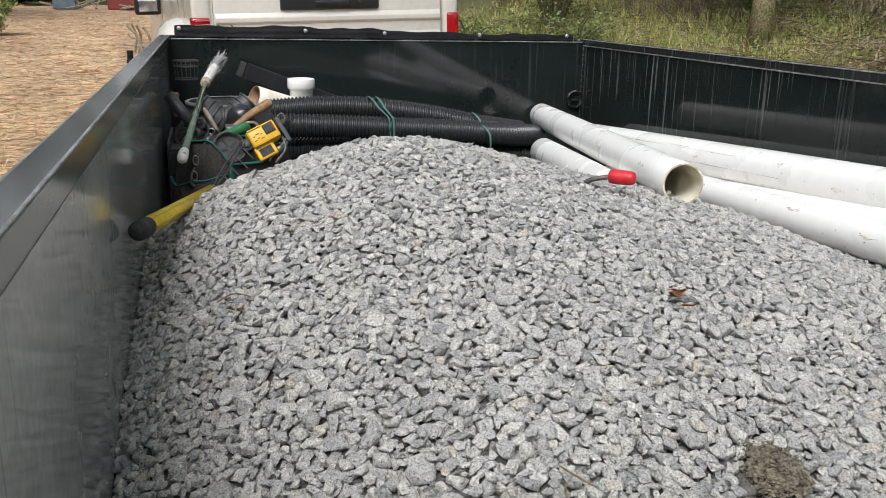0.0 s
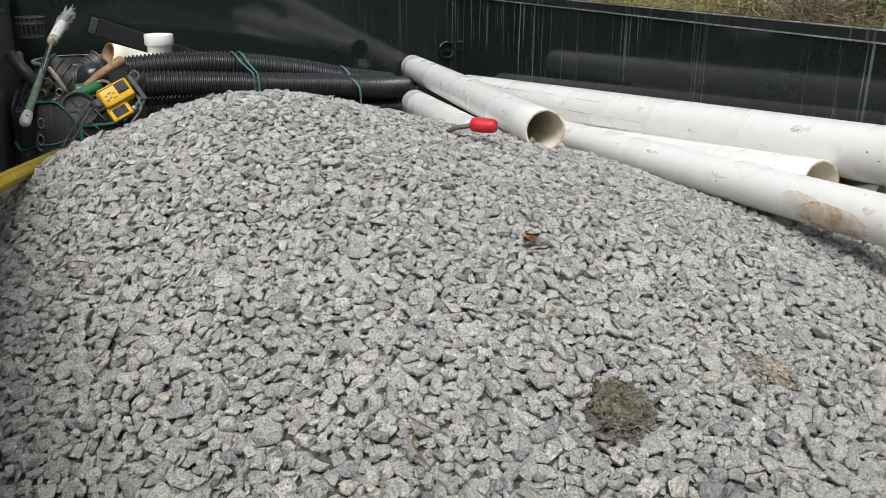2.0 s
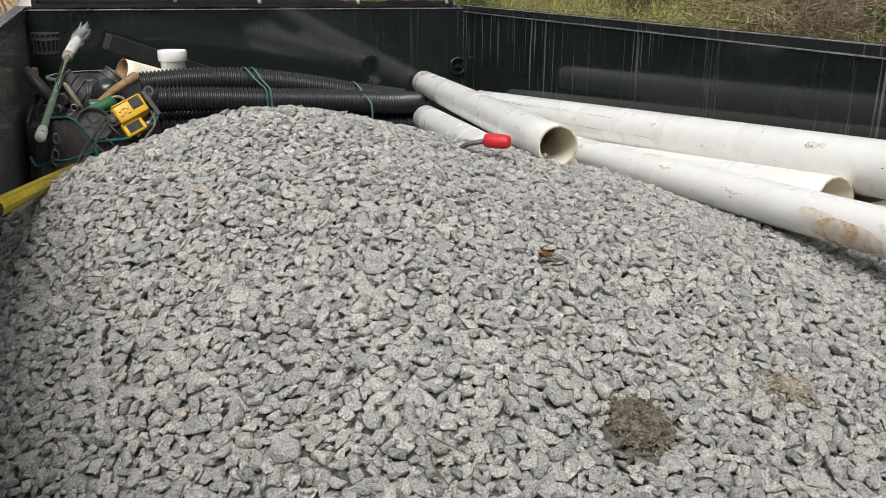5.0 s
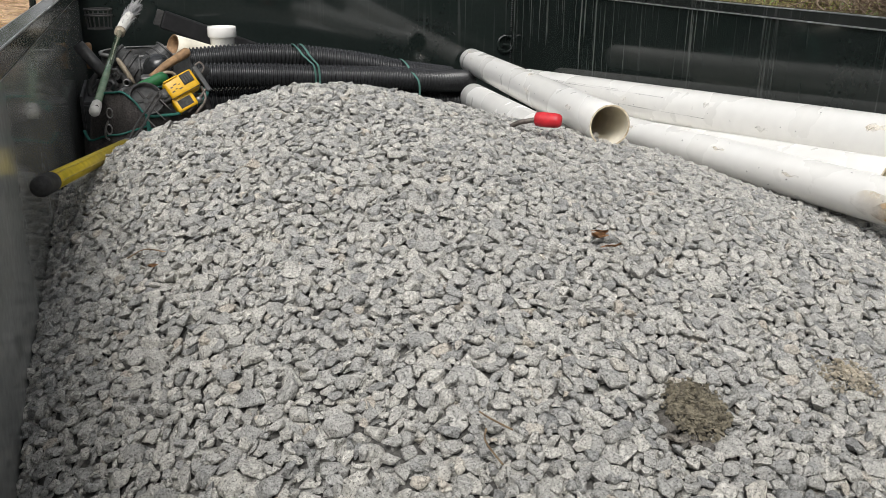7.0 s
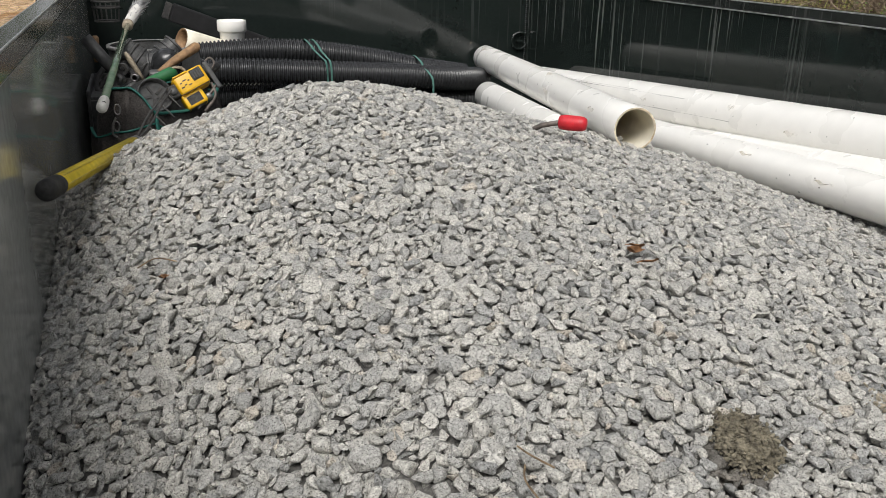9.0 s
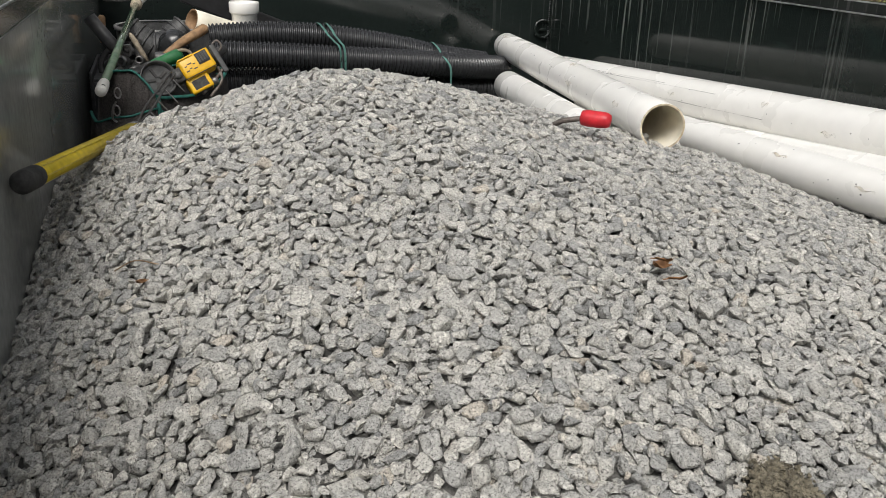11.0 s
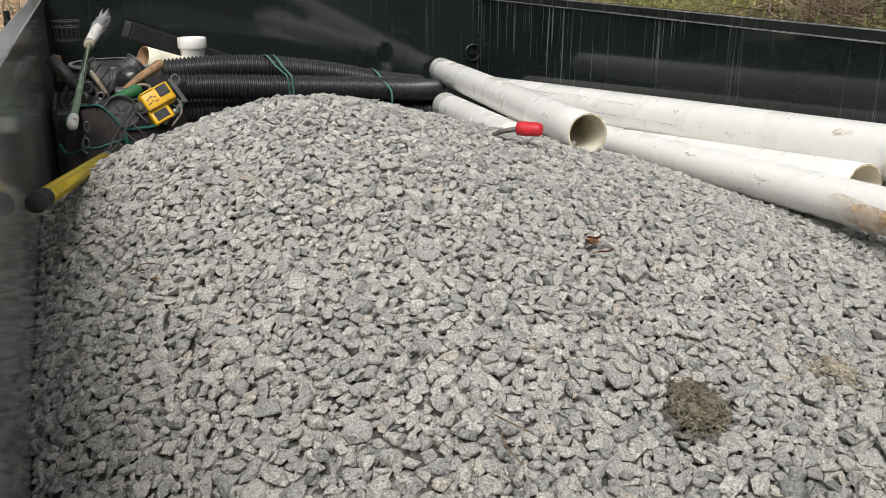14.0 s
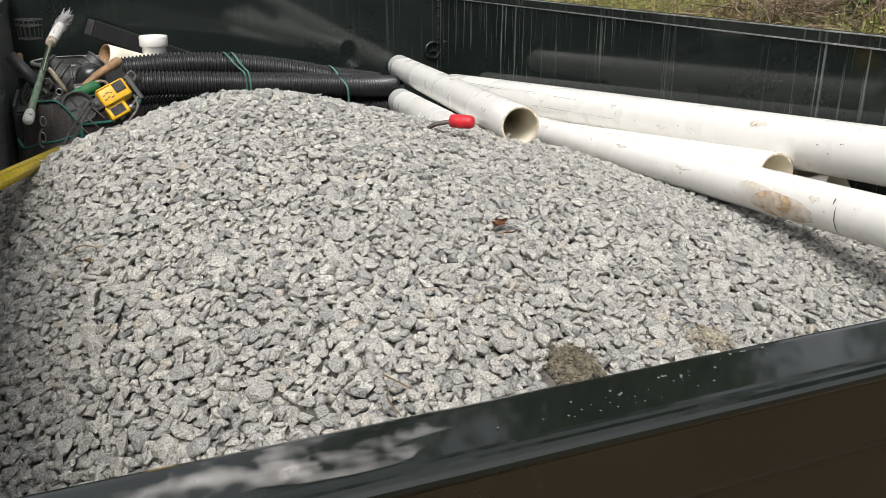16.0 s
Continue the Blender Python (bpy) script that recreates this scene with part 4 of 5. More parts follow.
    part("barrel", lathe([(0.010, 0.0), (0.019, 0.0), (0.02, 0.01), (0.016, 0.015), (0.016, 0.05), (0.009, 0.055), (0.009, 0.0)], 18, along((0.225, -1.0, 1.115), (0.25, -0.9, 1.1))), STEEL, e, smooth=True)
    part("nut", lathe([(0.012, 0.0), (0.02, 0.0), (0.02, 0.02), (0.012, 0.02)], 6, along((0.242, -0.99, 1.145), (0.27, -0.9, 1.15))), STEEL, e)
    for k, (p, q, r) in enumerate((((0.262, -1.12, 1.10), (0.29, -1.06, 1.105), 0.016), ((0.215, -1.1, 1.095), (0.24, -1.0, 1.1), 0.012), ((0.28, -1.05, 1.125), (0.3, -0.95, 1.12), 0.013))):
        e = empty("socket")
        tagged(e, "dull steel socket lying among the tools", "socket", "steel sockets in the bag")
        part("shell", lathe([(r * 0.55, 0.012), (r * 0.6, 0.0), (r * 0.95, 0.0), (r, 0.003), (r, 0.04), (r * 0.5, 0.042)], 16, along(p, q)), STEEL, e, smooth=True)
    e = empty("pliers")
    tagged(e, "dark steel pliers resting open beside the power tool", "pliers")
    for dx, dz in ((0.0, 0.0), (0.022, -0.008)):
        part("arm", tube(bezier([(0.455 + dx, -1.24, 1.055 + dz), (0.49 + dx, -1.22, 1.09), (0.525 - dx, -1.2, 1.128)], 5), 0.0048, 8), DARK_STEEL, e, smooth=True)
    part("pivot", lathe([(0.0001, 0.012), (0.009, 0.012), (0.011, 0.008), (0.011, -0.008)], 14, along((0.492, -1.225, 1.09), (0.492, -1.3, 1.1))), STEEL, e, smooth=True)
    e = empty("hose_coil")
    tagged(e, "coil of black hose in the corner of the bed", "hose")
    pts = [(0.215 + 0.06 * math.cos(q), -0.85 + 0.05 * math.sin(q), 1.12 + 0.045 * math.sin(q + 0.6) - 0.006 * q) for q in [0.35 * k for k in range(60)]]
    part("hose", tube(pts, 0.009, 8), RUBBER, e, smooth=True)
    e = empty("wire_basket")
    tagged(e, "thin black wire basket against the front panel", "basket")
    for z, r in ((1.305, 0.052), (1.282, 0.051), (1.23, 0.045)):
        part("hoop", tube([(0.192 + r * math.cos(q), -0.22 + r * math.sin(q), z) for q in [2 * math.pi * k / 24 for k in range(25)]], 0.0036, 6, cap=False), RUBBER, e)
    for k in range(16):
        q = 2 * math.pi * k / 16
        part("wire", tube([(0.192 + 0.052 * math.cos(q), -0.22 + 0.052 * math.sin(q), 1.305), (0.192 + 0.045 * math.cos(q), -0.22 + 0.045 * math.sin(q), 1.23)], 0.0016, 5), RUBBER, e)
    e = empty("wooden_peg")
    tagged(e, "short brown wooden handle end", "handle")
    part("shaft", tube([(0.155, -0.6, 1.12), (0.157, -0.6, 1.205), (0.157, -0.6, 1.212)], [0.011, 0.012, 0.007], 12), WOOD, e, smooth=True)
    # bucket of black plastic under it all, whose pale rim shows behind the fittings
    e = empty("bucket")
    tagged(e, "black tub with a pale rim, full of fittings", "tub")
    m = Matrix.Translation((0.36, -0.42, 0.71))
    part("tub_wall", lathe([(0.0001, 0.0), (0.15, 0.0), (0.17, 0.44), (0.164, 0.44), (0.145, 0.01), (0.0001, 0.01)], 40, m), DUSTY_BLACK, e, smooth=True)
    part("tub_rim", lathe([(0.168, 0.435), (0.176, 0.437), (0.177, 0.449), (0.168, 0.451), (0.163, 0.448)], 40, m), GREY_VINYL, e, "pale worn rim", True)
    e = empty("rubber_slab")
    tagged(e, "black rubber slab propped against the front panel", "slab")
    a, b = Vector((0.452, -0.14, 1.292)), Vector((0.90, -0.14, 1.122))
    m = Matrix.Translation(a) @ Matrix.Rotation(math.atan2(a.z - b.z, b.x - a.x), 4, "Y")
    part("rubber", boxes(((0.0, -0.02, -0.075), ((b - a).length, 0.02, 0.0)), bevel=0.006, m=m), TARP, e)
    part("end_plate", boxes(((-0.03, -0.012, -0.07), (-0.002, 0.02, -0.004)), bevel=0.004, m=m), RUBBER, e, "paler end of the slab")
    # carton of loose odds under the bag and fittings, so that all rests on the bed
    e = empty("tool_crate")
    tagged(e, "black plastic crate of tools in the corner of the bed", "crate")
    for lo, hi in (((0.13, -1.0, 0.705), (0.46, -0.6, 0.72)), ((0.13, -1.0, 0.72), (0.14, -0.6, 1.08)), ((0.45, -1.0, 0.72), (0.46, -0.6, 1.05)), ((0.14, -1.0, 0.72), (0.45, -0.99, 1.05)), ((0.14, -0.61, 0.72), (0.45, -0.6, 1.08)), ((0.14, -0.99, 0.99), (0.45, -0.61, 1.06))):
        part("crate_panel", boxes((lo, hi), bevel=0.003), DUSTY_BLACK, e)


bag_tools()


def red_tool():
    t = empty("digging_bar")
    tagged(t, "steel rod with a red vinyl grip lying on the gravel", "hand tool")
    a, b = Vector((1.10, -2.13, 1.172)), Vector((1.243, -2.26, 1.172))
    d = (b - a).normalized()
    part("grip", lathe([(0.013, -0.002), (0.016, 0.0), (0.0175, 0.012), (0.0175, 0.042), (0.0165, 0.053), (0.0125, 0.06), (0.0001, 0.063)], 20, along(b - d * 0.065, b)), RED_GRIP, t, "faded red vinyl grip", True)
    part("rod", tube([a - Vector((0, 0, 0.06)), a + d * 0.085 - Vector((0, 0, 0.012)), b - d * 0.06], 0.006, 10), DARK_STEEL, t, "dull dirty steel rod", True)


red_tool()


# ---- marks on the pipes ----
SCRATCH = mat("grey_scratch", (0.30, 0.29, 0.27), 0.7, 0, 80, 0.2, 0.0)
INK = mat("black_marker", (0.03, 0.03, 0.03), 0.7, 0, 80, 0.2, 0.0)


def patch(pipe, z0, z1, a0, a1, r, wob, n=10):
    """A thin film on a pipe's wall between two stations and two angles."""
    bm = bmesh.new()
    rows = []
    for i in range(n + 1):
        u = i / n
        z = z0 + (z1 - z0) * u
        w = math.sin(math.pi * min(max(u, 0.03), 0.97)) ** 0.5
        mid, half = (a0 + a1) / 2, (a1 - a0) / 2 * w
        rows.append([bm.verts.new((r * math.cos(mid + half * v + wob * math.sin(9 * u + v)), r * math.sin(mid + half * v + wob * math.sin(9 * u + v)), z + wob * 0.05 * math.sin(7 * v))) for v in (-1, -0.6, -0.2, 0.2, 0.6, 1)])
    for p, q in zip(rows, rows[1:]):
        for j in range(5):
            bm.faces.new((p[j], q[j], q[j + 1], p[j + 1]))
    return bm


def film(name, color, strength, scale=22, lo=0.35):
    """A see-through film, for dirt and painted sky blotches, with a broken outline."""
    m = mat(name, color, 0.8, 0, 90, 0.25, 0.0, tuple(c * 0.7 for c in color), 25.0)
    nt = m.node_tree
    b = nt.nodes["Principled BSDF"]
    tc = nt.nodes.new("ShaderNodeTexCoord")
    n = nt.nodes.new("ShaderNodeTexNoise"); n.inputs["Scale"].default_value = scale; n.inputs["Detail"].default_value = 6
    nt.links.new(tc.outputs["Object"], n.inputs["Vector"])
    r = nt.nodes.new("ShaderNodeMapRange")
    r.inputs["From Min"].default_value, r.inputs["From Max"].default_value = lo, 0.68
    r.inputs["To Min"].default_value, r.inputs["To Max"].default_value = 0.0, strength
    nt.links.new(n.outputs["Fac"], r.inputs["Value"]); nt.links.new(r.outputs[0], b.inputs["Alpha"])
    return m


STAIN = film("clay_film", (0.82, 0.52, 0.24), 0.65, 22, 0.34)
PALE_STAIN = film("pale_clay_film", (0.88, 0.74, 0.52), 0.4, 16)


def facing(pipe, to):
    """The angle round a pipe's axis that faces a place."""
    v = pipe.matrix_world.inverted() @ Vector(to)
    return math.atan2(v.y, v.x)


# ---- the pick-up truck ahead ----
def car_paint():
    m = mat("pearl_white_paint", (0.66, 0.63, 0.57), 0.3, 0, 25, 0.03, 0.0, (0.60, 0.57, 0.51), 1.5, 0.6)
    return m


PAINT = car_paint()
TRIM_BLACK = mat("black_grained_trim", (0.02, 0.02, 0.021), 0.5, 0, 180, 0.2, 0.15)
LAMP_RED = mat("red_lamp_lens", (0.42, 0.008, 0.012), 0.12, 0, 30, 0.1, 0.0, (0.30, 0.006, 0.01), 20, 1.0)
LAMP_CLEAR = mat("clear_lamp_lens", (0.5, 0.48, 0.45), 0.15, 0, 30, 0.1, 0.0, None, 20, 1.0)
DARK_GLASS = mat("tinted_glass", (0.01, 0.012, 0.013), 0.06, 0, 20, 0.1, 0.0, None, 3, 0.5)
CHROME = mat("chrome", (0.7, 0.7, 0.7), 0.12, 1.0, 20, 0.05, 0.0)


def profile_solid(pts, x0, x1, bevel=0.02):
    """A slab with the outline pts (y, z) between two x planes."""
    bm = bmesh.new()
    a = [bm.verts.new((x0, y, z)) for y, z in pts]
    b = [bm.verts.new((x1, y, z)) for y, z in pts]
    bm.faces.new(a); bm.faces.new(b[::-1])
    n = len(pts)
    for k in range(n):
        bm.faces.new((a[k], b[k], b[(k + 1) % n], a[(k + 1) % n]))
    bmesh.ops.recalc_face_normals(bm, faces=bm.faces)
    if bevel:
        bmesh.ops.bevel(bm, geom=[e for e in bm.edges], offset=bevel, segments=3, profile=0.6, affect="EDGES", clamp_overlap=True)
    return bm


def truck():
    """Built about the middle of its tailgate, y forward, z from the ground."""
    m = Matrix.Translation((1.178, 2.06, GROUND)) @ Matrix.Rotation(radians(6.5), 4, "Z") @ Matrix.Rotation(radians(-2.0), 4, "Y")
    t = empty("pickup_truck", m)
    tagged(t, "pearl white pickup truck hitched ahead of the trailer", "truck")
    W = 0.90
    # tailgate skin: lower panel, crease, recessed upper field
    gate = part("tailgate", boxes(((-0.80, 0.0, 0.72), (0.80, 0.06, 1.46)), bevel=0.012), PAINT, t, "white tailgate with a pressed crease", True)
    part("crease", profile_solid([(0.002, 1.16), (-0.016, 1.178), (-0.016, 1.205), (0.002, 1.24)], -0.792, 0.792, 0.004), PAINT, gate, smooth=True)
    part("lower_swage", profile_solid([(0.002, 0.95), (-0.010, 0.96), (-0.010, 1.07), (0.002, 1.10)], -0.60, 0.792, 0.004), PAINT, gate, smooth=True)
    ap = part("trim_panel", profile_solid([(0.01, 1.245), (-0.022, 1.257), (-0.022, 1.40), (0.01, 1.415)], -0.36, 0.33, 0.012), TRIM_BLACK, gate, "black grained trim panel", True)
    part("handle", boxes(((-0.13, -0.036, 1.268), (0.12, -0.018, 1.31)), bevel=0.008), BLACK_PLASTIC, ap, "black tailgate handle", True)
    part("lock", lathe([(0.0001, 0.003), (0.010, 0.003), (0.012, 0)], 16, Matrix.Translation((0.19, -0.024, 1.30)) @ Matrix.Rotation(radians(90), 4, "X")), CHROME, ap)
    bm = lathe([(0.040, 0.0), (0.044, 0.0008), (0.048, 0.0)], 28, Matrix.Translation((-0.735, -0.0015, 1.142)) @ Matrix.Rotation(radians(90), 4, "X") @ Matrix.Diagonal((1.2, 0.75, 1, 1)))
    part("sticker", bm, TRIM_BLACK, gate, "small oval outline sticker")
    for k, (x0, x1, z) in enumerate(((-0.765, -0.705, 1.146), (-0.757, -0.712, 1.132))):
        part("sticker_bar", boxes(((x0, -0.0025, z), (x1, -0.0005, z + 0.007))), TRIM_BLACK, gate)
    for s in (-1, 1):
        x = s * 0.875
        side = profile_solid([(0.0, 0.70), (0.0, 1.46), (1.75, 1.50), (1.75, 0.62), (1.25, 0.62), (1.18, 0.86), (1.0, 1.0), (0.78, 1.02), (0.58, 0.94), (0.46, 0.74)], x - 0.065, x + 0.065, 0.045)
        part("bedside", side, PAINT, t, "white bed side with a flared arch", True)
        # flared arch: a swept bulge over the wheel
        arch = [(x + s * 0.085, 0.80 + 0.47 * math.cos(q), 0.55 + 0.47 * math.sin(q)) for q in [radians(-8 + 196 * k / 24) for k in range(25)]]
        part("wheel_arch", tube(arch, [0.07 + 0.11 * math.sin(math.pi * k / 24) ** 0.7 for k in range(25)], 14), PAINT, t, "rounded white wheel arch", True)
        lamp = part("tail_lamp", boxes(((x - 0.03 if s > 0 else x - 0.075, -0.016, 0.94 if s > 0 else 1.13), (x + 0.06 if s > 0 else x + 0.05, 0.10, 1.215), ), bevel=0.02), LAMP_RED, t, "red tail lamp lens", True)
        part("reverse_lens", boxes(((x - 0.045, -0.021, 0.95 if s > 0 else 1.137), (x + 0.05, 0.0, 1.06 if s > 0 else 1.15)), bevel=0.006), LAMP_CLEAR, lamp, "clear reversing lens")
        for k in range(3):
            part("lens_rib", boxes(((x - 0.05, -0.0235, (0.965 if s > 0 else 1.14) + 0.026 * k), (x + 0.05, -0.0195, (0.975 if s > 0 else 1.144) + 0.026 * k))), LAMP_CLEAR, lamp)
        for y in (0.80, 4.35):
            wm = Matrix.Translation((x, y, 0.40)) @ Matrix.Rotation(radians(90), 4, "Y")
            w = part("wheel", lathe([(0.24, -0.12), (0.37, -0.12), (0.40, -0.09), (0.40, 0.09), (0.37, 0.12), (0.24, 0.12)], 32, wm), RUBBER, t, "black truck tyre", True)
            part("rim", lathe([(0.02, -0.06), (0.1, -0.05), (0.2, -0.1), (0.24, -0.11), (0.24, 0.11), (0.2, 0.1), (0.1, 0.05), (0.02, 0.06)], 24, wm), CHROME, w, "alloy rim")
        # door mirror: black housing on an arm, bright lower lens
        mx = s * 1.02
        part("mirror_arm", tube([(s * 0.92, 3.2, 1.40), (mx, 3.15, 1.36)], 0.03, 8), TRIM_BLACK, t)
        part("mirror", boxes(((mx - 0.13, 3.08, 1.17), (mx + 0.11, 3.2, 1.55)), bevel=0.03), TRIM_BLACK, t, "black towing mirror", True)
        part("mirror_glass", boxes(((mx - 0.10, 3.074, 1.20), (mx + 0.08, 3.082, 1.31)), bevel=0.01), CHROME, t, "bright mirror glass")
    part("bumper", boxes(((-0.92, -0.14, 0.50), (0.92, 0.02, 0.69)), bevel=0.03), CHROME, t, "chrome step bumper", True)
    part("bed_floor", boxes(((-0.81, 0.06, 0.70), (0.81, 1.75, 0.76))), TRIM_BLACK, t)
    cab = part("cab", profile_solid([(1.78, 0.62), (1.80, 1.40), (1.98, 1.93), (3.0, 1.95), (3.75, 1.42), (5.1, 1.28), (5.25, 0.9), (5.2, 0.55), (1.9, 0.5)], -W, W, 0.06), PAINT, t, "white crew cab", True)
    part("rear_window", boxes(((-0.66, 1.80, 1.46), (0.66, 1.88, 1.84)), bevel=0.02, m=None), DARK_GLASS, cab, "dark tinted rear window")
    for s in (-1, 1):
        part("side_window", boxes(((s * W - 0.006, 2.05, 1.42), (s * W + 0.006, 3.25, 1.83)), bevel=0.004), DARK_GLASS, cab, "dark tinted side window")
    part("hitch_bar", tube([(0, -0.75, 0.45), (0, 0.1, 0.45)], 0.035, 8), BARE, t)


truck()


# ---- plants and litter ----
def leaf_mat(name, stops):
    """Leaves with a shade of their own for each piece."""
    m = bpy.data.materials.new(name)
    m.use_nodes = True
    nt = m.node_tree
    b = nt.nodes["Principled BSDF"]
    g = nt.nodes.new("ShaderNodeNewGeometry")
    r = nt.nodes.new("ShaderNodeValToRGB")
    r.color_ramp.elements[0].color, r.color_ramp.elements[1].color = (*stops[0], 1), (*stops[-1], 1)
    for k, c in enumerate(stops[1:-1]):
        e = r.color_ramp.elements.new((k + 1) / (len(stops) - 1)); e.color = (*c, 1)
    nt.links.new(g.outputs["Random Per Island"], r.inputs[0])
    tc = nt.nodes.new("ShaderNodeTexCoord")
    n = nt.nodes.new("ShaderNodeTexNoise"); n.inputs["Scale"].default_value = 1.2; n.inputs["Detail"].default_value = 4
    nt.links.new(tc.outputs["Object"], n.inputs["Vector"])
    mr = nt.nodes.new("ShaderNodeMapRange"); mr.inputs["From Min"].default_value, mr.inputs["From Max"].default_value = 0.3, 0.7
    mr.inputs["To Min"].default_value, mr.inputs["To Max"].default_value = 0.55, 1.35
    nt.links.new(n.outputs["Fac"], mr.inputs["Value"])
    mx = nt.nodes.new("ShaderNodeMix"); mx.data_type = "RGBA"; mx.blend_type = "MULTIPLY"; mx.inputs["Factor"].default_value = 1
    nt.links.new(r.outputs[0], mx.inputs["A"]); nt.links.new(mr.outputs[0], mx.inputs["B"])
    nt.links.new(mx.outputs["Result"], b.inputs["Base Color"])
    b.inputs["Roughness"].default_value = 0.65
    return m


GRASS = leaf_mat("bank_grass", [(0.20, 0.23, 0.055), (0.33, 0.35, 0.085), (0.46, 0.43, 0.14), (0.56, 0.46, 0.24)])
LEAVES = leaf_mat("bush_leaves", [(0.09, 0.15, 0.04), (0.16, 0.23, 0.06), (0.24, 0.30, 0.08), (0.34, 0.35, 0.13)])
CANOPY = leaf_mat("tree_leaves", [(0.035, 0.06, 0.018), (0.05, 0.085, 0.022), (0.08, 0.11, 0.03)])
LITTER = leaf_mat("fallen_leaves", [(0.10, 0.065, 0.045), (0.17, 0.115, 0.075), (0.27, 0.19, 0.12), (0.42, 0.33, 0.22)])
STRAWS = leaf_mat("loose_straw", [(0.42, 0.29, 0.15), (0.52, 0.39, 0.21), (0.64, 0.50, 0.29)])
BARK = mat("mossy_bark", (0.34, 0.25, 0.16), 0.95, 0, 40, 0.4, 0.8, (0.20, 0.20, 0.08), 5.0)
VINE = mat("bare_vine", (0.36, 0.29, 0.215), 0.9, 0, 40, 0.3, 0.3, (0.17, 0.12, 0.085), 3.0)
TWIG = mat("dry_branch", (0.24, 0.18, 0.13), 0.9, 0, 60, 0.3, 0.3, (0.14, 0.10, 0.08), 6.0)
BLADE = (np.array([(-0.5, 0, 0), (0.5, 0, 0), (0.32, 0.12, 0.55), (-0.32, 0.12, 0.55), (0, 0.38, 1.0), (0, 0.38, 1.0)]) * (0.05, 1, 1), np.array([(0, 1, 2, 3), (3, 2, 4, 5)]), np.zeros(2, bool))
LEAF = (np.array([(0, 0, 0), (0.28, 0.35, 0.06), (0, 1, 0), (-0.28, 0.35, 0.06)], float), np.array([(0, 1, 2, 3)]), np.zeros(1, bool))
STEM = (np.array([(-0.5, -0.02, 0), (0.5, -0.013, 0.02), (0.5, 0.013, 0.04), (-0.5, 0.02, 0.03)], float), np.array([(0, 1, 2, 3)]), np.zeros(1, bool))


def ground_z(x, y):
    return GROUND + 0.03 * np.maximum(y - 4, 0) + 0.20 * np.log1p(np.exp((np.minimum(x, 16.0) - 5.0 + 0.12 * np.minimum(y, 20.0)) / 0.8))


def scatter(name, shape, n, xy, size, tilt, material, seed, label, category, lift=0.0, kind="stuff"):
    rng = np.random.default_rng(seed)
    x, y = xy(rng, n)
    c = np.stack([x, y, ground_z(x, y) + lift * rng.random(len(x))], -1)
    s = rng.uniform(size[0], size[1], len(x))
    ob = stuff_mesh(name, [(*shape, turns(len(x), rng, tilt), s, c)], material)
    return tagged(ob, label, category, kind=kind)


def bank_xy(rng, n):
    a = rng.uniform(radians(-4), radians(52), n)
    d = 6.5 + 13 * rng.random(n) ** 1.3
    x, y = 0.3 + d * np.sin(a + radians(6)), -4 + d * np.cos(a + radians(6))
    k = x > 3.2
    return x[k], y[k]


def green_xy(rng, n):
    """The bank but for the brown stretch of litter under the thickets."""
    x, y = bank_xy(rng, n)
    brown = np.exp(-((y - 3.0) / 1.1) ** 2) * 0.93 + np.exp(-((x - 8.0) / 0.8) ** 2 - ((y - 9.0) / 1.4) ** 2) * 0.85
    k = rng.random(len(x)) > brown
    return x[k], y[k]


def verge_xy(rng, n):
    x, y = bank_xy(rng, n)
    k = (y > 6.3) & (x < 7.8)
    return x[k], y[k]


def yard_xy(rng, n):
    a = rng.uniform(radians(-20), radians(4), n)
    d = 5.5 + 26 * rng.random(n) ** 1.6
    x, y = 0.3 + d * np.sin(a), -4 + d * np.cos(a)
    k = (x < -0.05 - 0.0 * y)
    return x[k], y[k]


scatter("grass", BLADE, 85000, green_xy, (0.07, 0.28), 30, GRASS, 21, "uneven yellow-green grass on the bank", "grass")
scatter("tall_grass", BLADE, 26000, verge_xy, (0.14, 0.42), 26, GRASS, 26, "taller pale green grass behind the truck", "grass")
scatter("ground_cover", LEAF, 80000, green_xy, (0.018, 0.055), 40, LEAVES, 24, "small green weeds over the bank", "weeds", 0.28)
scatter("dry_twigs", (STEM[0] * (1, 0.3, 0.6), STEM[1], STEM[2]), 14000, bank_xy, (0.15, 0.6), 25, LITTER, 25, "dry brown twigs strewn over the bank", "twigs", 0.2)
scatter("leaf_litter", LEAF, 75000, bank_xy, (0.03, 0.075), 30, LITTER, 22, "brown fallen leaves over the bank", "leaves", 0.05)
scatter("straw", STEM, 24000, yard_xy, (0.06, 0.24), 10, STRAWS, 23, "loose straw strewn over the yard", "straw", 0.02)


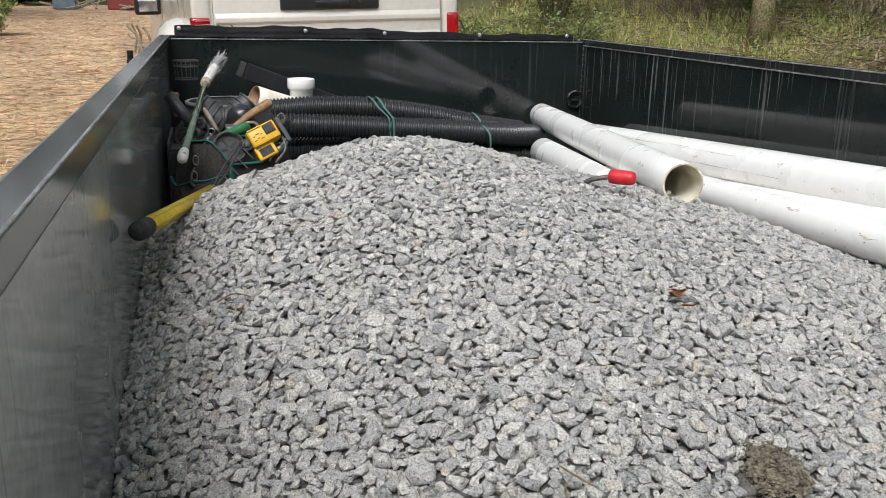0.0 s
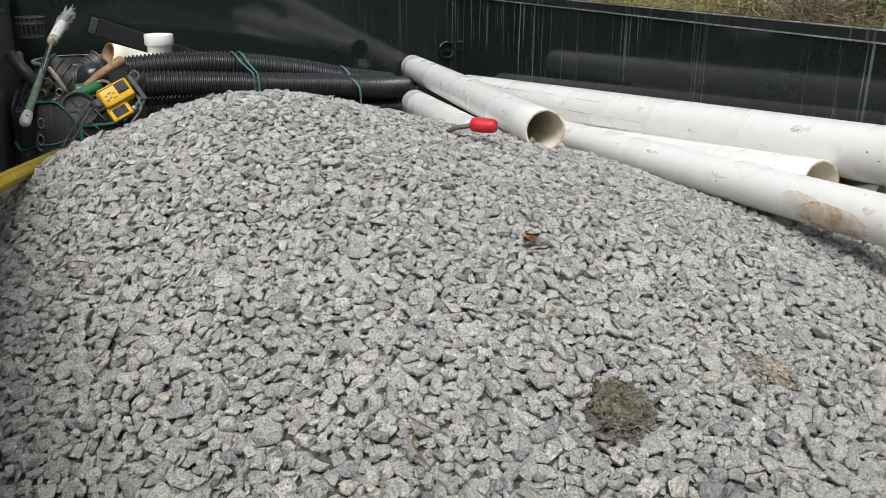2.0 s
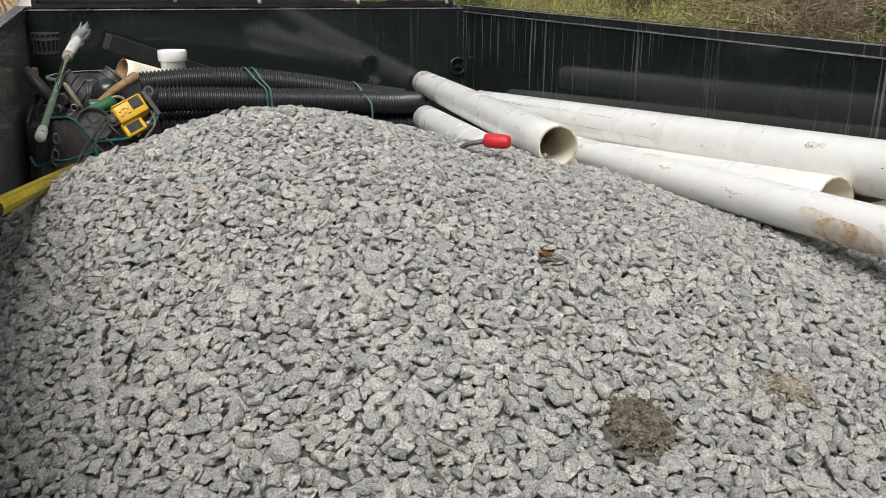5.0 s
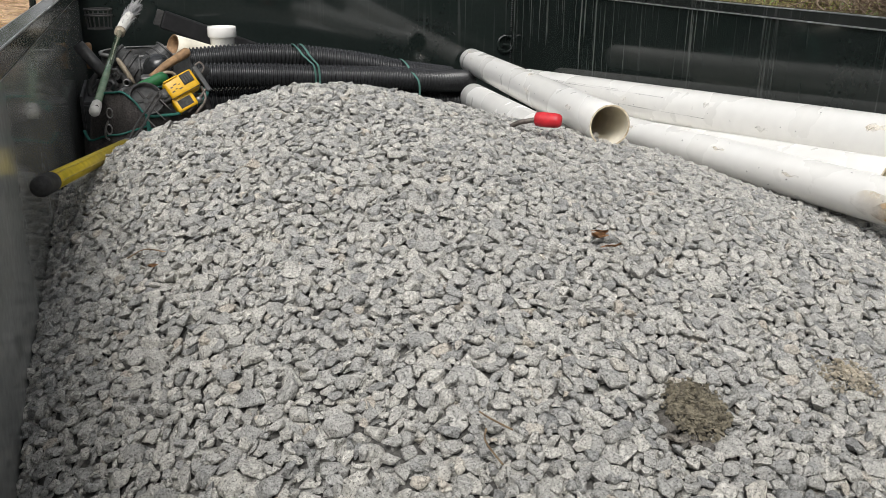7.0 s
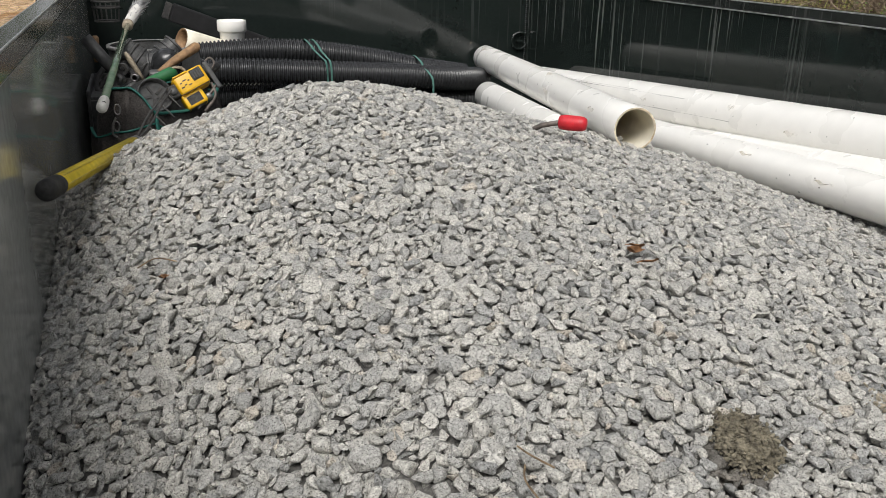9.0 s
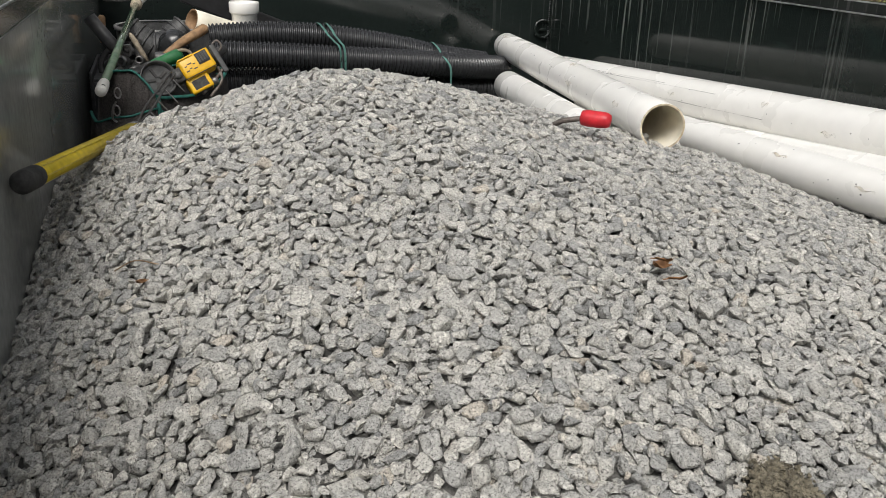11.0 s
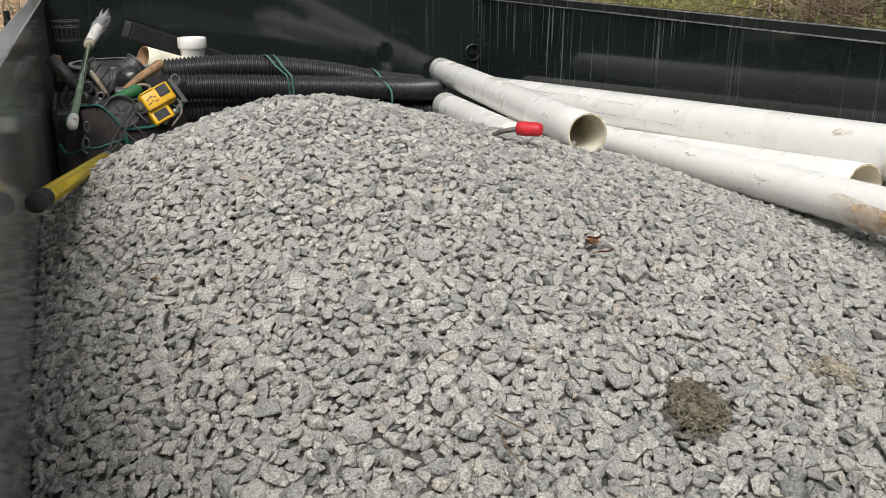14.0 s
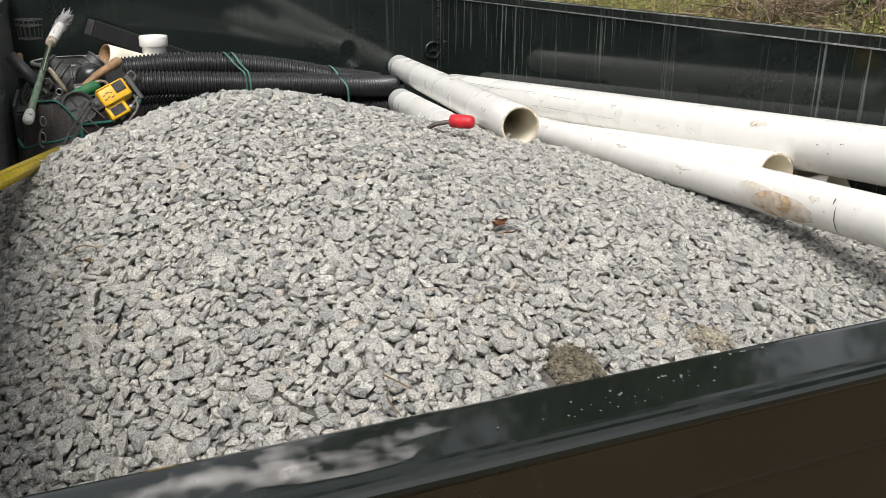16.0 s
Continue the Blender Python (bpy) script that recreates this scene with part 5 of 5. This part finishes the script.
def bush(x, y, w, h, n, material, seed, label, leaf=(0.035, 0.075), sticks=26):
    rng = np.random.default_rng(seed)
    z0 = float(ground_z(x, y))
    t = empty("bush", Matrix.Translation((x, y, z0)))
    tagged(t, label, "bush", "bushes on the bank")
    bm = bmesh.new()
    tips = []
    for k in range(sticks):
        a, l = rng.uniform(0, 2 * math.pi), rng.uniform(0.5, 1.0)
        p1 = Vector((math.cos(a) * w * l * 0.4, math.sin(a) * w * l * 0.4, h * l * 0.6))
        p2 = Vector((math.cos(a + 0.3) * w * l * 0.8, math.sin(a + 0.3) * w * l * 0.8, h * l * rng.uniform(0.7, 1.05)))
        pts = bezier([(0.1 * math.cos(a), 0.1 * math.sin(a), 0), p1, p2], 4)
        tube(pts, [0.016 - 0.0014 * i for i in range(len(pts))], 5, bm=bm)
        tips += pts[2:]
    part("stem", bm, TWIG, t, "bare brown stems")
    tips = np.array([p[:] for p in tips])
    if n:
        n = int(n * 2.2)
        c = tips[rng.integers(0, len(tips), n)] + rng.normal(0, 0.13, (n, 3)) * (w, w, h * 0.6)
        c[:, 2] = np.maximum(c[:, 2], 0.02)
        ob = stuff_mesh("leaves", [(*LEAF, turns(n, rng, 50), rng.uniform(*leaf, n), c)], material, t)
        tagged(ob, kind="stuff")


bush(5.6, 7.9, 0.8, 0.75, 700, LEAVES, 31, "green leafy bush at the edge of the bank")
bush(8.1, 7.6, 0.9, 1.0, 900, LEAVES, 32, "thin green bush among dry stems")
bush(8.6, 4.6, 1.0, 1.2, 500, LEAVES, 33, "sparse bush with bare stems", sticks=30)
bush(9.2, 3.2, 1.2, 1.3, 1400, LITTER, 34, "dry brown brush pile with dead leaves", sticks=46)
bush(8.9, 2.0, 1.0, 1.0, 1300, LITTER, 35, "dry brown brush pile with dead leaves", sticks=46)
bush(7.75, 2.35, 0.30, 0.32, 130, LEAVES, 36, "low green plant among the dry branches", (0.05, 0.10), 10)
bush(8.0, 1.0, 0.8, 0.7, 900, LEAVES, 42, "low green bush beside the brush pile", (0.05, 0.10))
bush(4.6, 9.6, 1.0, 0.9, 800, LEAVES, 37, "green leafy bush behind the truck")
bush(6.2, 10.5, 1.4, 1.9, 1800, LEAVES, 38, "tall green bush on the bank")
bush(9.5, 7.5, 1.5, 1.9, 1500, LITTER, 39, "dry brown thicket on the bank", sticks=40)
bush(-4.25, 17.2, 0.75, 0.95, 1500, LEAVES, 40, "green weed clump at the edge of the yard", (0.06, 0.12))
bush(-5.3, 18.6, 0.9, 1.1, 1200, LEAVES, 41, "green weed clump at the edge of the yard", (0.06, 0.12))


def thicket(x, y, w, h, n, seed, label, lean=0.3):
    """A tangle of bare branches that arch over one another."""
    rng = np.random.default_rng(seed)
    t = empty("thicket", Matrix.Translation((x, y, float(ground_z(x, y)))))
    tagged(t, label, "thicket", "dry thickets on the bank")
    bm = bmesh.new()
    for k in range(n):
        p = Vector((rng.uniform(-w, w), rng.uniform(-w, w), 0))
        p.z = float(ground_z(x + p.x, y + p.y)) - float(ground_z(x, y)) - 0.03
        a, l, u = rng.uniform(0, 2 * math.pi), rng.uniform(0.4, 1.2) * w, h * rng.uniform(0.25, 1.0)
        side = Vector((math.cos(a), math.sin(a), 0)) * l
        bow = Vector((rng.uniform(-0.2, 0.2), rng.uniform(-0.2, 0.2), 0)) * w
        pts = bezier([p, p + side * lean + bow + Vector((0, 0, u * 0.7)), p + side * (lean + 0.4) - bow * 0.4 + Vector((0, 0, u)), p + side * (lean + 0.9) + Vector((0, 0, u * rng.uniform(0.3, 0.95)))], 4)
        r = float(rng.choice([0.004, 0.006, 0.009, 0.015], p=[0.4, 0.35, 0.18, 0.07]))
        tube(pts, [r * (1 - 0.05 * i) for i in range(len(pts))], 5, bm=bm)
    ob = part("branch", bm, VINE, t, "tangled bare grey-brown branches", True)
    tagged(ob, kind="stuff")


thicket(7.85, 3.1, 0.75, 0.55, 150, 71, "tangle of bare grey-brown branches over leaf litter")
thicket(8.1, 2.2, 0.7, 0.5, 110, 72, "tangle of bare grey-brown branches over leaf litter")
thicket(8.5, 3.9, 0.8, 0.9, 110, 73, "dense dark dry thicket with arching stems")
thicket(8.1, 8.9, 0.9, 1.0, 110, 74, "leaning dry brown stems beside the tree", 0.7)
thicket(9.4, 5.8, 0.9, 1.2, 100, 75, "dense dark dry thicket with arching stems")


def tree(x, y, r, h, seed, spread, leaves, label):
    rng = np.random.default_rng(seed)
    z0 = float(ground_z(x, y))
    t = empty("tree", Matrix.Translation((x, y, z0 - 0.05)))
    tagged(t, label, "tree", "trees round the yard")
    bend = rng.normal(0, 0.05, 2)
    pts = [Vector((bend[0] * h * f * f, bend[1] * h * f * f, h * f)) for f in np.linspace(0, 1, 12)]
    rad = [r * (1.35 if k == 0 else 1.08 if k == 1 else 1.0) * (1 - 0.8 * k / 12) for k in range(12)]
    part("trunk", tube(pts, rad, 14), BARK, t, "mossy brown trunk", True)
    bm, tips = bmesh.new(), []
    for k in range(16):
        f = rng.uniform(0.4, 0.98)
        a, l = rng.uniform(0, 2 * math.pi), spread * rng.uniform(0.5, 1.0)
        p0 = pts[int(f * 11)]
        pp = bezier([p0, p0 + Vector((math.cos(a) * l * 0.5, math.sin(a) * l * 0.5, l * 0.25)), p0 + Vector((math.cos(a) * l, math.sin(a) * l, l * 0.35))], 4)
        tube(pp, [r * 0.3 * (1 - 0.1 * i) for i in range(len(pp))], 6, bm=bm)
        tips += pp[3:]
    part("limbs", bm, BARK, t, smooth=True)
    tips = np.array([p[:] for p in tips])
    c = tips[rng.integers(0, len(tips), leaves)] + rng.normal(0, 0.55, (leaves, 3)) * (1, 1, 0.7)
    ob = stuff_mesh("crown", [(*LEAF, turns(leaves, rng, 50), rng.uniform(0.22, 0.45, leaves), c)], CANOPY, t)
    tagged(ob, "uneven green leaf crown", kind="stuff")


tree(7.2, 5.9, 0.13, 9, 51, 2.6, 2500, "mossy tree on the bank with ivy at its foot")
for k, (x, y, r, h) in enumerate(((10.5, 9.5, 0.16, 11), (6.8, 14.5, 0.2, 12), (12.0, 3.0, 0.18, 11), (3.2, 24.0, 0.25, 14), (11.5, -3.0, 0.2, 12), (12.5, -9.0, 0.25, 13), (-9.2, 22.0, 0.35, 13), (-11.0, 17.0, 0.3, 13), (-13.0, 31.0, 0.3, 14), (-13.0, 8.0, 0.3, 13), (14.0, 14.0, 0.3, 14))):
    tree(x, y, r, h, 60 + k, 3.2, 2500 if x > 6 and y > 0 else 6500, "tall leafy tree at the edge of the woods")
# the woods behind, past counting
rng = np.random.default_rng(77)
n = 26000
a = rng.uniform(-math.pi, math.pi, n)
d = rng.uniform(34, 46, n)
c = np.stack([d * np.sin(a), d * np.cos(a), 14 * rng.random(n) ** 1.2 * (0.8 + 0.3 * np.sin(7 * a) * np.sin(3 * a + 1))], -1)
# a gap cut in the unseen woods so the left rail mirrors brighter sky
c = c[(np.abs(a + 0.075) > 0.045 + 0.03 * np.sin(1.3 * c[:, 2])) | (c[:, 2] < 1.6)]
n = len(c)
ob = stuff_mesh("woods", [(LEAF[0] * (1.6, 1, 1), LEAF[1], LEAF[2], turns(n, rng, 60), rng.uniform(0.9, 2.0, n), c)], CANOPY)
tagged(ob, "dense dark green woods round the yard", "woods", kind="stuff")


def debris():
    """Scrap at the far end of the yard."""
    t = empty("scrap_pile", Matrix.Translation((-4.2, 30.0, float(ground_z(-4.2, 30.0)))))
    tagged(t, "heap of blue, red and pale scrap at the far end", "scrap")
    BLUE = mat("faded_blue_plastic", (0.22, 0.30, 0.36), 0.6, 0, 20, 0.2, 0.05)
    REDP = mat("faded_red_metal", (0.35, 0.07, 0.05), 0.6, 0, 20, 0.2, 0.05)
    part("bin", boxes(((-0.6, -0.3, 0.0), (0.15, 0.3, 0.55)), bevel=0.05), BLUE, t, "faded blue plastic bin")
    part("machine", boxes(((1.2, -0.2, 0.0), (2.3, 0.4, 0.8)), bevel=0.08), REDP, t, "faded red machine body")
    r = random.Random(3)
    for k in range(16):
        x = r.uniform(-0.3, 2.6)
        part("board", tube([(x, r.uniform(-0.6, 0), 0.05), (x + r.uniform(-1, 1), r.uniform(-0.5, 0.4), r.uniform(0.1, 0.5))], 0.03, 6), PALE_WOOD, t)


debris()


def brush_pile():
    t = empty("branch_pile", Matrix.Translation((-0.55, 13.0, float(ground_z(-0.55, 13.0)))))
    tagged(t, "small heap of pale dry branches beside the track", "branches")
    r = random.Random(8)
    for k in range(14):
        p = Vector((r.uniform(-0.5, 0.5), r.uniform(-0.3, 0.3), 0.02))
        q = p + Vector((r.uniform(-0.5, 0.5), r.uniform(-0.3, 0.3), r.uniform(0.1, 0.55)))
        part("branch", tube(bezier([p, p.lerp(q, 0.5) + Vector((0.06, 0, 0.04)), q], 4), 0.022, 6), PALE_WOOD, t)


brush_pile()


# ---- small things on the gravel ----
SOIL = mat("dark_soil", (0.23, 0.205, 0.15), 0.95, 0, 160, 0.4, 0.5, (0.12, 0.105, 0.075), 60.0)
DRY_STALK = mat("dry_stalk_fibre", (0.30, 0.22, 0.13), 0.85, 0, 60, 0.3, 0.1, (0.18, 0.12, 0.07), 30.0)
DEAD_LEAF = mat("dead_brown_leaf", (0.42, 0.23, 0.10), 0.8, 0, 60, 0.3, 0.2, (0.26, 0.13, 0.06), 30.0)


def soil_clod(x, y, w, n, rise, label, material, seed):
    rng = np.random.default_rng(seed)
    t = empty("soil_clod")
    tagged(t, label, "soil")
    shapes = rock_shapes(6, rng)
    c = rng.normal(0, 0.5, (n, 2)) * (w, w * 0.82)
    far = np.hypot(c[:, 0], c[:, 1]) / w
    c, far = c[far < 1.15], far[far < 1.15]
    lump = 0.5 + 0.5 * np.sin(c[:, 0] * 210 + 1) * np.sin(c[:, 1] * 250 + 2)
    z = heap(x + c[:, 0], y + c[:, 1]) + 0.002 + rise * np.exp(-far ** 2 * 1.6) * (0.6 + 0.6 * lump) + rng.uniform(-0.003, 0.003, len(c))
    C = np.stack([x + c[:, 0], y + c[:, 1], z], -1)
    k = rng.integers(0, 6, len(C))
    g = [(*shape, turns((k == j).sum(), rng, 60), 0.0025 + 0.0085 * rng.random((k == j).sum()) ** 2, C[k == j]) for j, shape in enumerate(shapes)]
    ob = stuff_mesh("crumb", g, material, t)
    tagged(ob, kind="stuff")


DRY_SOIL = mat("pale_dry_soil", (0.30, 0.26, 0.19), 0.95, 0, 90, 0.3, 0.4, (0.38, 0.34, 0.27), 20.0)
soil_clod(0.925, -3.270, 0.038, 2600, 0.026, "clod of dark crumbly soil on the gravel", SOIL, 91)
soil_clod(1.18, -3.25, 0.045, 420, 0.008, "dusting of pale dry soil on the gravel", DRY_SOIL, 92)


def dead_leaf(x, y, s, yaw, label):
    t = empty("dead_leaf", Matrix.Translation((x, y, float(heap(x, y)) + 0.018)) @ Euler((0.25, 0.2, yaw)).to_matrix().to_4x4())
    tagged(t, label, "leaf", "dead leaves on the gravel")
    rows = [[(s * u, s * v * (1 - u * u) ** 0.5 * 0.45, s * (0.18 * u * u + 0.22 * v * v + 0.05 * math.sin(5 * u))) for v in (-1, -0.5, 0, 0.5, 1)] for u in (-0.97, -0.6, -0.2, 0.2, 0.6, 0.97)]
    part("blade", sheet(bmesh.new(), rows, 0.0008), DEAD_LEAF, t, smooth=True)
    part("stalk", tube([(s * 0.95, 0, s * 0.18), (s * 1.5, s * 0.1, s * 0.12)], 0.0009, 5), DEAD_LEAF, t)


dead_leaf(0.985, -2.90, 0.020, 0.4, "curled brown dead leaf")
dead_leaf(1.0, -2.885, 0.015, 1.9, "curled brown dead leaf")
dead_leaf(0.996, -2.93, 0.013, 2.6, "small torn brown leaf")
dead_leaf(0.306, -2.70, 0.011, 0.9, "small orange brown leaf on the gravel")


def grass_stalk(x, y, yaw, L):
    t = empty("dry_stalk", Matrix.Translation((x, y, float(heap(x, y)) + 0.016)) @ Matrix.Rotation(yaw, 4, "Z"))
    tagged(t, "thin dry stalk lying on the gravel", "stalk", "dry stalks on the gravel")
    part("stem", tube(bezier([(-L / 2, 0, 0), (0, 0.008, 0.008), (L / 2, -0.004, 0.002)], 5), 0.0011, 5), DRY_STALK, t)


grass_stalk(0.64, -3.30, 1.5, 0.07)
grass_stalk(0.655, -3.27, 2.1, 0.05)
grass_stalk(0.3, -2.65, 0.2, 0.06)

trailer()
gravel()


# ---- ground ----
def land(x, y):
    """The height of the ground: flat yard, rising to a bank on the side of the trees and slowly ahead."""
    return float(ground_z(x, y))


bm = bmesh.new()
gx = [-400, -150, -60, -30, -20] + [-15 + 0.6 * i for i in range(80)] + [40, 60, 150, 400]
gy = [-400, -150, -60, -30, -15] + [-10 + 0.8 * i for i in range(75)] + [60, 90, 160, 400]
rows = [[bm.verts.new((x, y, land(min(max(x, -30), 30), min(max(y, -30), 60)))) for x in gx] for y in gy]
for r0, r1 in zip(rows, rows[1:]):
    for i in range(len(gx) - 1):
        bm.faces.new((r0[i], r0[i + 1], r1[i + 1], r1[i]))
STRAW = mat("straw_covered_dirt", (0.62, 0.44, 0.285), 0.95, 0, 9, 0.4, 0.5, (0.45, 0.28, 0.17), 1.1)
nt = STRAW.node_tree
pr = nt.nodes["Principled BSDF"]
yard = pr.inputs["Base Color"].links[0].from_socket
tc = nt.nodes.new("ShaderNodeTexCoord")
sx = nt.nodes.new("ShaderNodeSeparateXYZ")
nt.links.new(tc.outputs["Object"], sx.inputs[0])
ns = nt.nodes.new("ShaderNodeTexNoise"); ns.inputs["Scale"].default_value = 0.7; ns.inputs["Detail"].default_value = 6
nt.links.new(tc.outputs["Object"], ns.inputs["Vector"])
ad = nt.nodes.new("ShaderNodeMath"); ad.operation = "MULTIPLY_ADD"; ad.inputs[1].default_value = 3.0
nt.links.new(ns.outputs["Fac"], ad.inputs[0]); nt.links.new(sx.outputs["X"], ad.inputs[2])
edge = nt.nodes.new("ShaderNodeMapRange"); edge.inputs["From Min"].default_value, edge.inputs["From Max"].default_value = 4.2, 5.0
nt.links.new(ad.outputs[0], edge.inputs["Value"])
grassy = nt.nodes.new("ShaderNodeValToRGB")
grassy.color_ramp.elements[0].position, grassy.color_ramp.elements[1].position = 0.35, 0.65
grassy.color_ramp.elements[0].color, grassy.color_ramp.elements[1].color = (0.11, 0.075, 0.045, 1), (0.13, 0.135, 0.045, 1)
nt.links.new(ns.outputs["Fac"], grassy.inputs[0])
mixed = nt.nodes.new("ShaderNodeMix"); mixed.data_type = "RGBA"
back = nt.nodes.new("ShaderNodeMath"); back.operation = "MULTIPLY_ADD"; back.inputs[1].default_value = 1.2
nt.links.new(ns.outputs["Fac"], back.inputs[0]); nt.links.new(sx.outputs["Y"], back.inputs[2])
# Unseen ground behind the gate, darkened in colour so the gate mirrors shade.
rear_shade = nt.nodes.new("ShaderNodeMapRange"); rear_shade.inputs["From Min"].default_value, rear_shade.inputs["From Max"].default_value = -2.9, -3.6
nt.links.new(back.outputs[0], rear_shade.inputs["Value"])
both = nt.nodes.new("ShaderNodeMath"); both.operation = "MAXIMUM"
nt.links.new(edge.outputs[0], both.inputs[0]); nt.links.new(rear_shade.outputs[0], both.inputs[1])
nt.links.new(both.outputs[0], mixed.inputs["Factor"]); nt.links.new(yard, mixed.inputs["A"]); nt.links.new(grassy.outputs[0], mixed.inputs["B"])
browned = nt.nodes.new("ShaderNodeMix"); browned.data_type = "RGBA"; browned.inputs["B"].default_value = (0.075, 0.048, 0.024, 1)
nt.links.new(rear_shade.outputs[0], browned.inputs["Factor"]); nt.links.new(mixed.outputs["Result"], browned.inputs["A"])
nt.links.new(browned.outputs["Result"], pr.inputs["Base Color"])
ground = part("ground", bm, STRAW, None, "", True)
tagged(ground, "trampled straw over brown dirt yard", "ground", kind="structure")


# ---- film of clay and marker strokes on the long pipe ----
face = facing(pipe_front, (0.3, -4.2, 1.6))
t = tagged(part("clay_stain", patch(pipe_front, 0.49, 0.68, face - 1.35, face + 0.05, R_FRONT + 0.0007, 0.05, 20), STAIN, pipe_front), "rusty brown clay stain")
part("clay_stain", patch(pipe_front, 0.60, 0.74, face - 1.0, face + 0.25, R_FRONT + 0.0005, 0.05, 20), PALE_STAIN, pipe_front, "pale clay smear")
part("marker_line", patch(pipe_front, 0.4265, 0.4282, face - 1.3, face + 0.1, R_FRONT + 0.0009, 0.02, 8), INK, pipe_front, "black marker stroke")
part("marker_line", patch(pipe_front, 0.4365, 0.4392, face + 0.12, face + 0.42, R_FRONT + 0.0009, 0.02, 8), INK, pipe_front, "black marker stroke")
for z0, z1, off in ((2.3, 3.1, 0.42), (2.0, 2.95, 0.33), (1.75, 2.3, -0.35)):
    f = facing(pipe_back, (0.3, -4.2, 1.7))
    part("scratch", patch(pipe_back, z0, z1, f + off, f + off + 0.008, 0.0672, 0.01, 8), SCRATCH, pipe_back, "long thin dark scratch")
rnd = random.Random(12)
for pipe, r, L in ((pipe_front, R_FRONT, 2.4), (pipe_back, 0.068, 3.1), (pipe_top, R_PVC, 2.0)):
    f = facing(pipe, (0.3, -4.2, 1.7))
    for k in range(6):
        z, a, w = rnd.uniform(0.15, L), f + rnd.uniform(-0.7, 0.7), rnd.uniform(0.02, 0.07)
        part("scuff", patch(pipe, z, z + w, a, a + rnd.uniform(0.1, 0.35), r + 0.0005, 0.06, 8), PALE_STAIN, pipe, "pale brown dirt scuff")
    for k in range(34):
        z, a, w = rnd.uniform(0.15, L), f + rnd.uniform(-0.9, 0.9), rnd.uniform(0.001, 0.0036)
        part("speck", patch(pipe, z, z + w * rnd.uniform(1, 2), a, a + w / r, r + 0.0007, 0.01, 3), INK, pipe)


# ---- painted sky blotches and dried splash specks on the gate rail ----
def smear(name, x0, x1, y0, y1, z, material, label, seed):
    """A thin uneven film lying on a rail."""
    rnd = random.Random(seed)
    bm = bmesh.new()
    n = 18
    c = bm.verts.new(((x0 + x1) / 2, (y0 + y1) / 2, z))
    ring = []
    for k in range(n):
        a, q = 2 * math.pi * k / n, rnd.uniform(0.75, 1.0)
        ring.append(bm.verts.new(((x0 + x1) / 2 + (x1 - x0) / 2 * q * math.cos(a), (y0 + y1) / 2 + (y1 - y0) / 2 * q * math.sin(a), z)))
    for k in range(n):
        bm.faces.new((c, ring[k], ring[(k + 1) % n]))
    return part(name, bm, material, None, label)


# Pale film that paints the bright sky reflected in the gate rail.
SKY_BLOTCH = film("sky_blotch_film", (0.62, 0.60, 0.58), 0.42, 60, 0.44)
trailer_root = bpy.data.objects["dump_trailer"]
marks = [(0.285, 0.385, YB - 0.031, YB - 0.010), (0.31, 0.44, YB - 0.024, YB - 0.003), (0.35, 0.42, YB - 0.034, YB - 0.018)]
for k, (x0, x1, y0, y1) in enumerate(marks):
    o = smear("sky_blotch", x0, x1, y0, y1, RIM - 0.0036 - GROUND + 0.0002 * k, SKY_BLOTCH, "pale blotch painted as sky reflection on the gate rail", k)
    o.parent = trailer_root
rnd = random.Random(44)
SPLASH = mat("dried_splash", (0.26, 0.27, 0.26), 0.7, 0, 90, 0.2, 0.0)
for x, y, w, n in ((0.547, -3.937, 0.012, 16), (0.494, -3.943, 0.022, 18), (0.588, -3.929, 0.006, 5)):
    for k in range(n):
        px, py, r = x + rnd.gauss(0, w), y + rnd.gauss(0, 0.006), rnd.uniform(0.0003, 0.0009)
        py = min(max(py, YB - 0.028), YB - 0.006)
        o = smear("splash_speck", px - r, px + r, py - r, py + r, RIM - 0.0034 - GROUND, SPLASH, "", 100 + k)
        o.parent = trailer_root
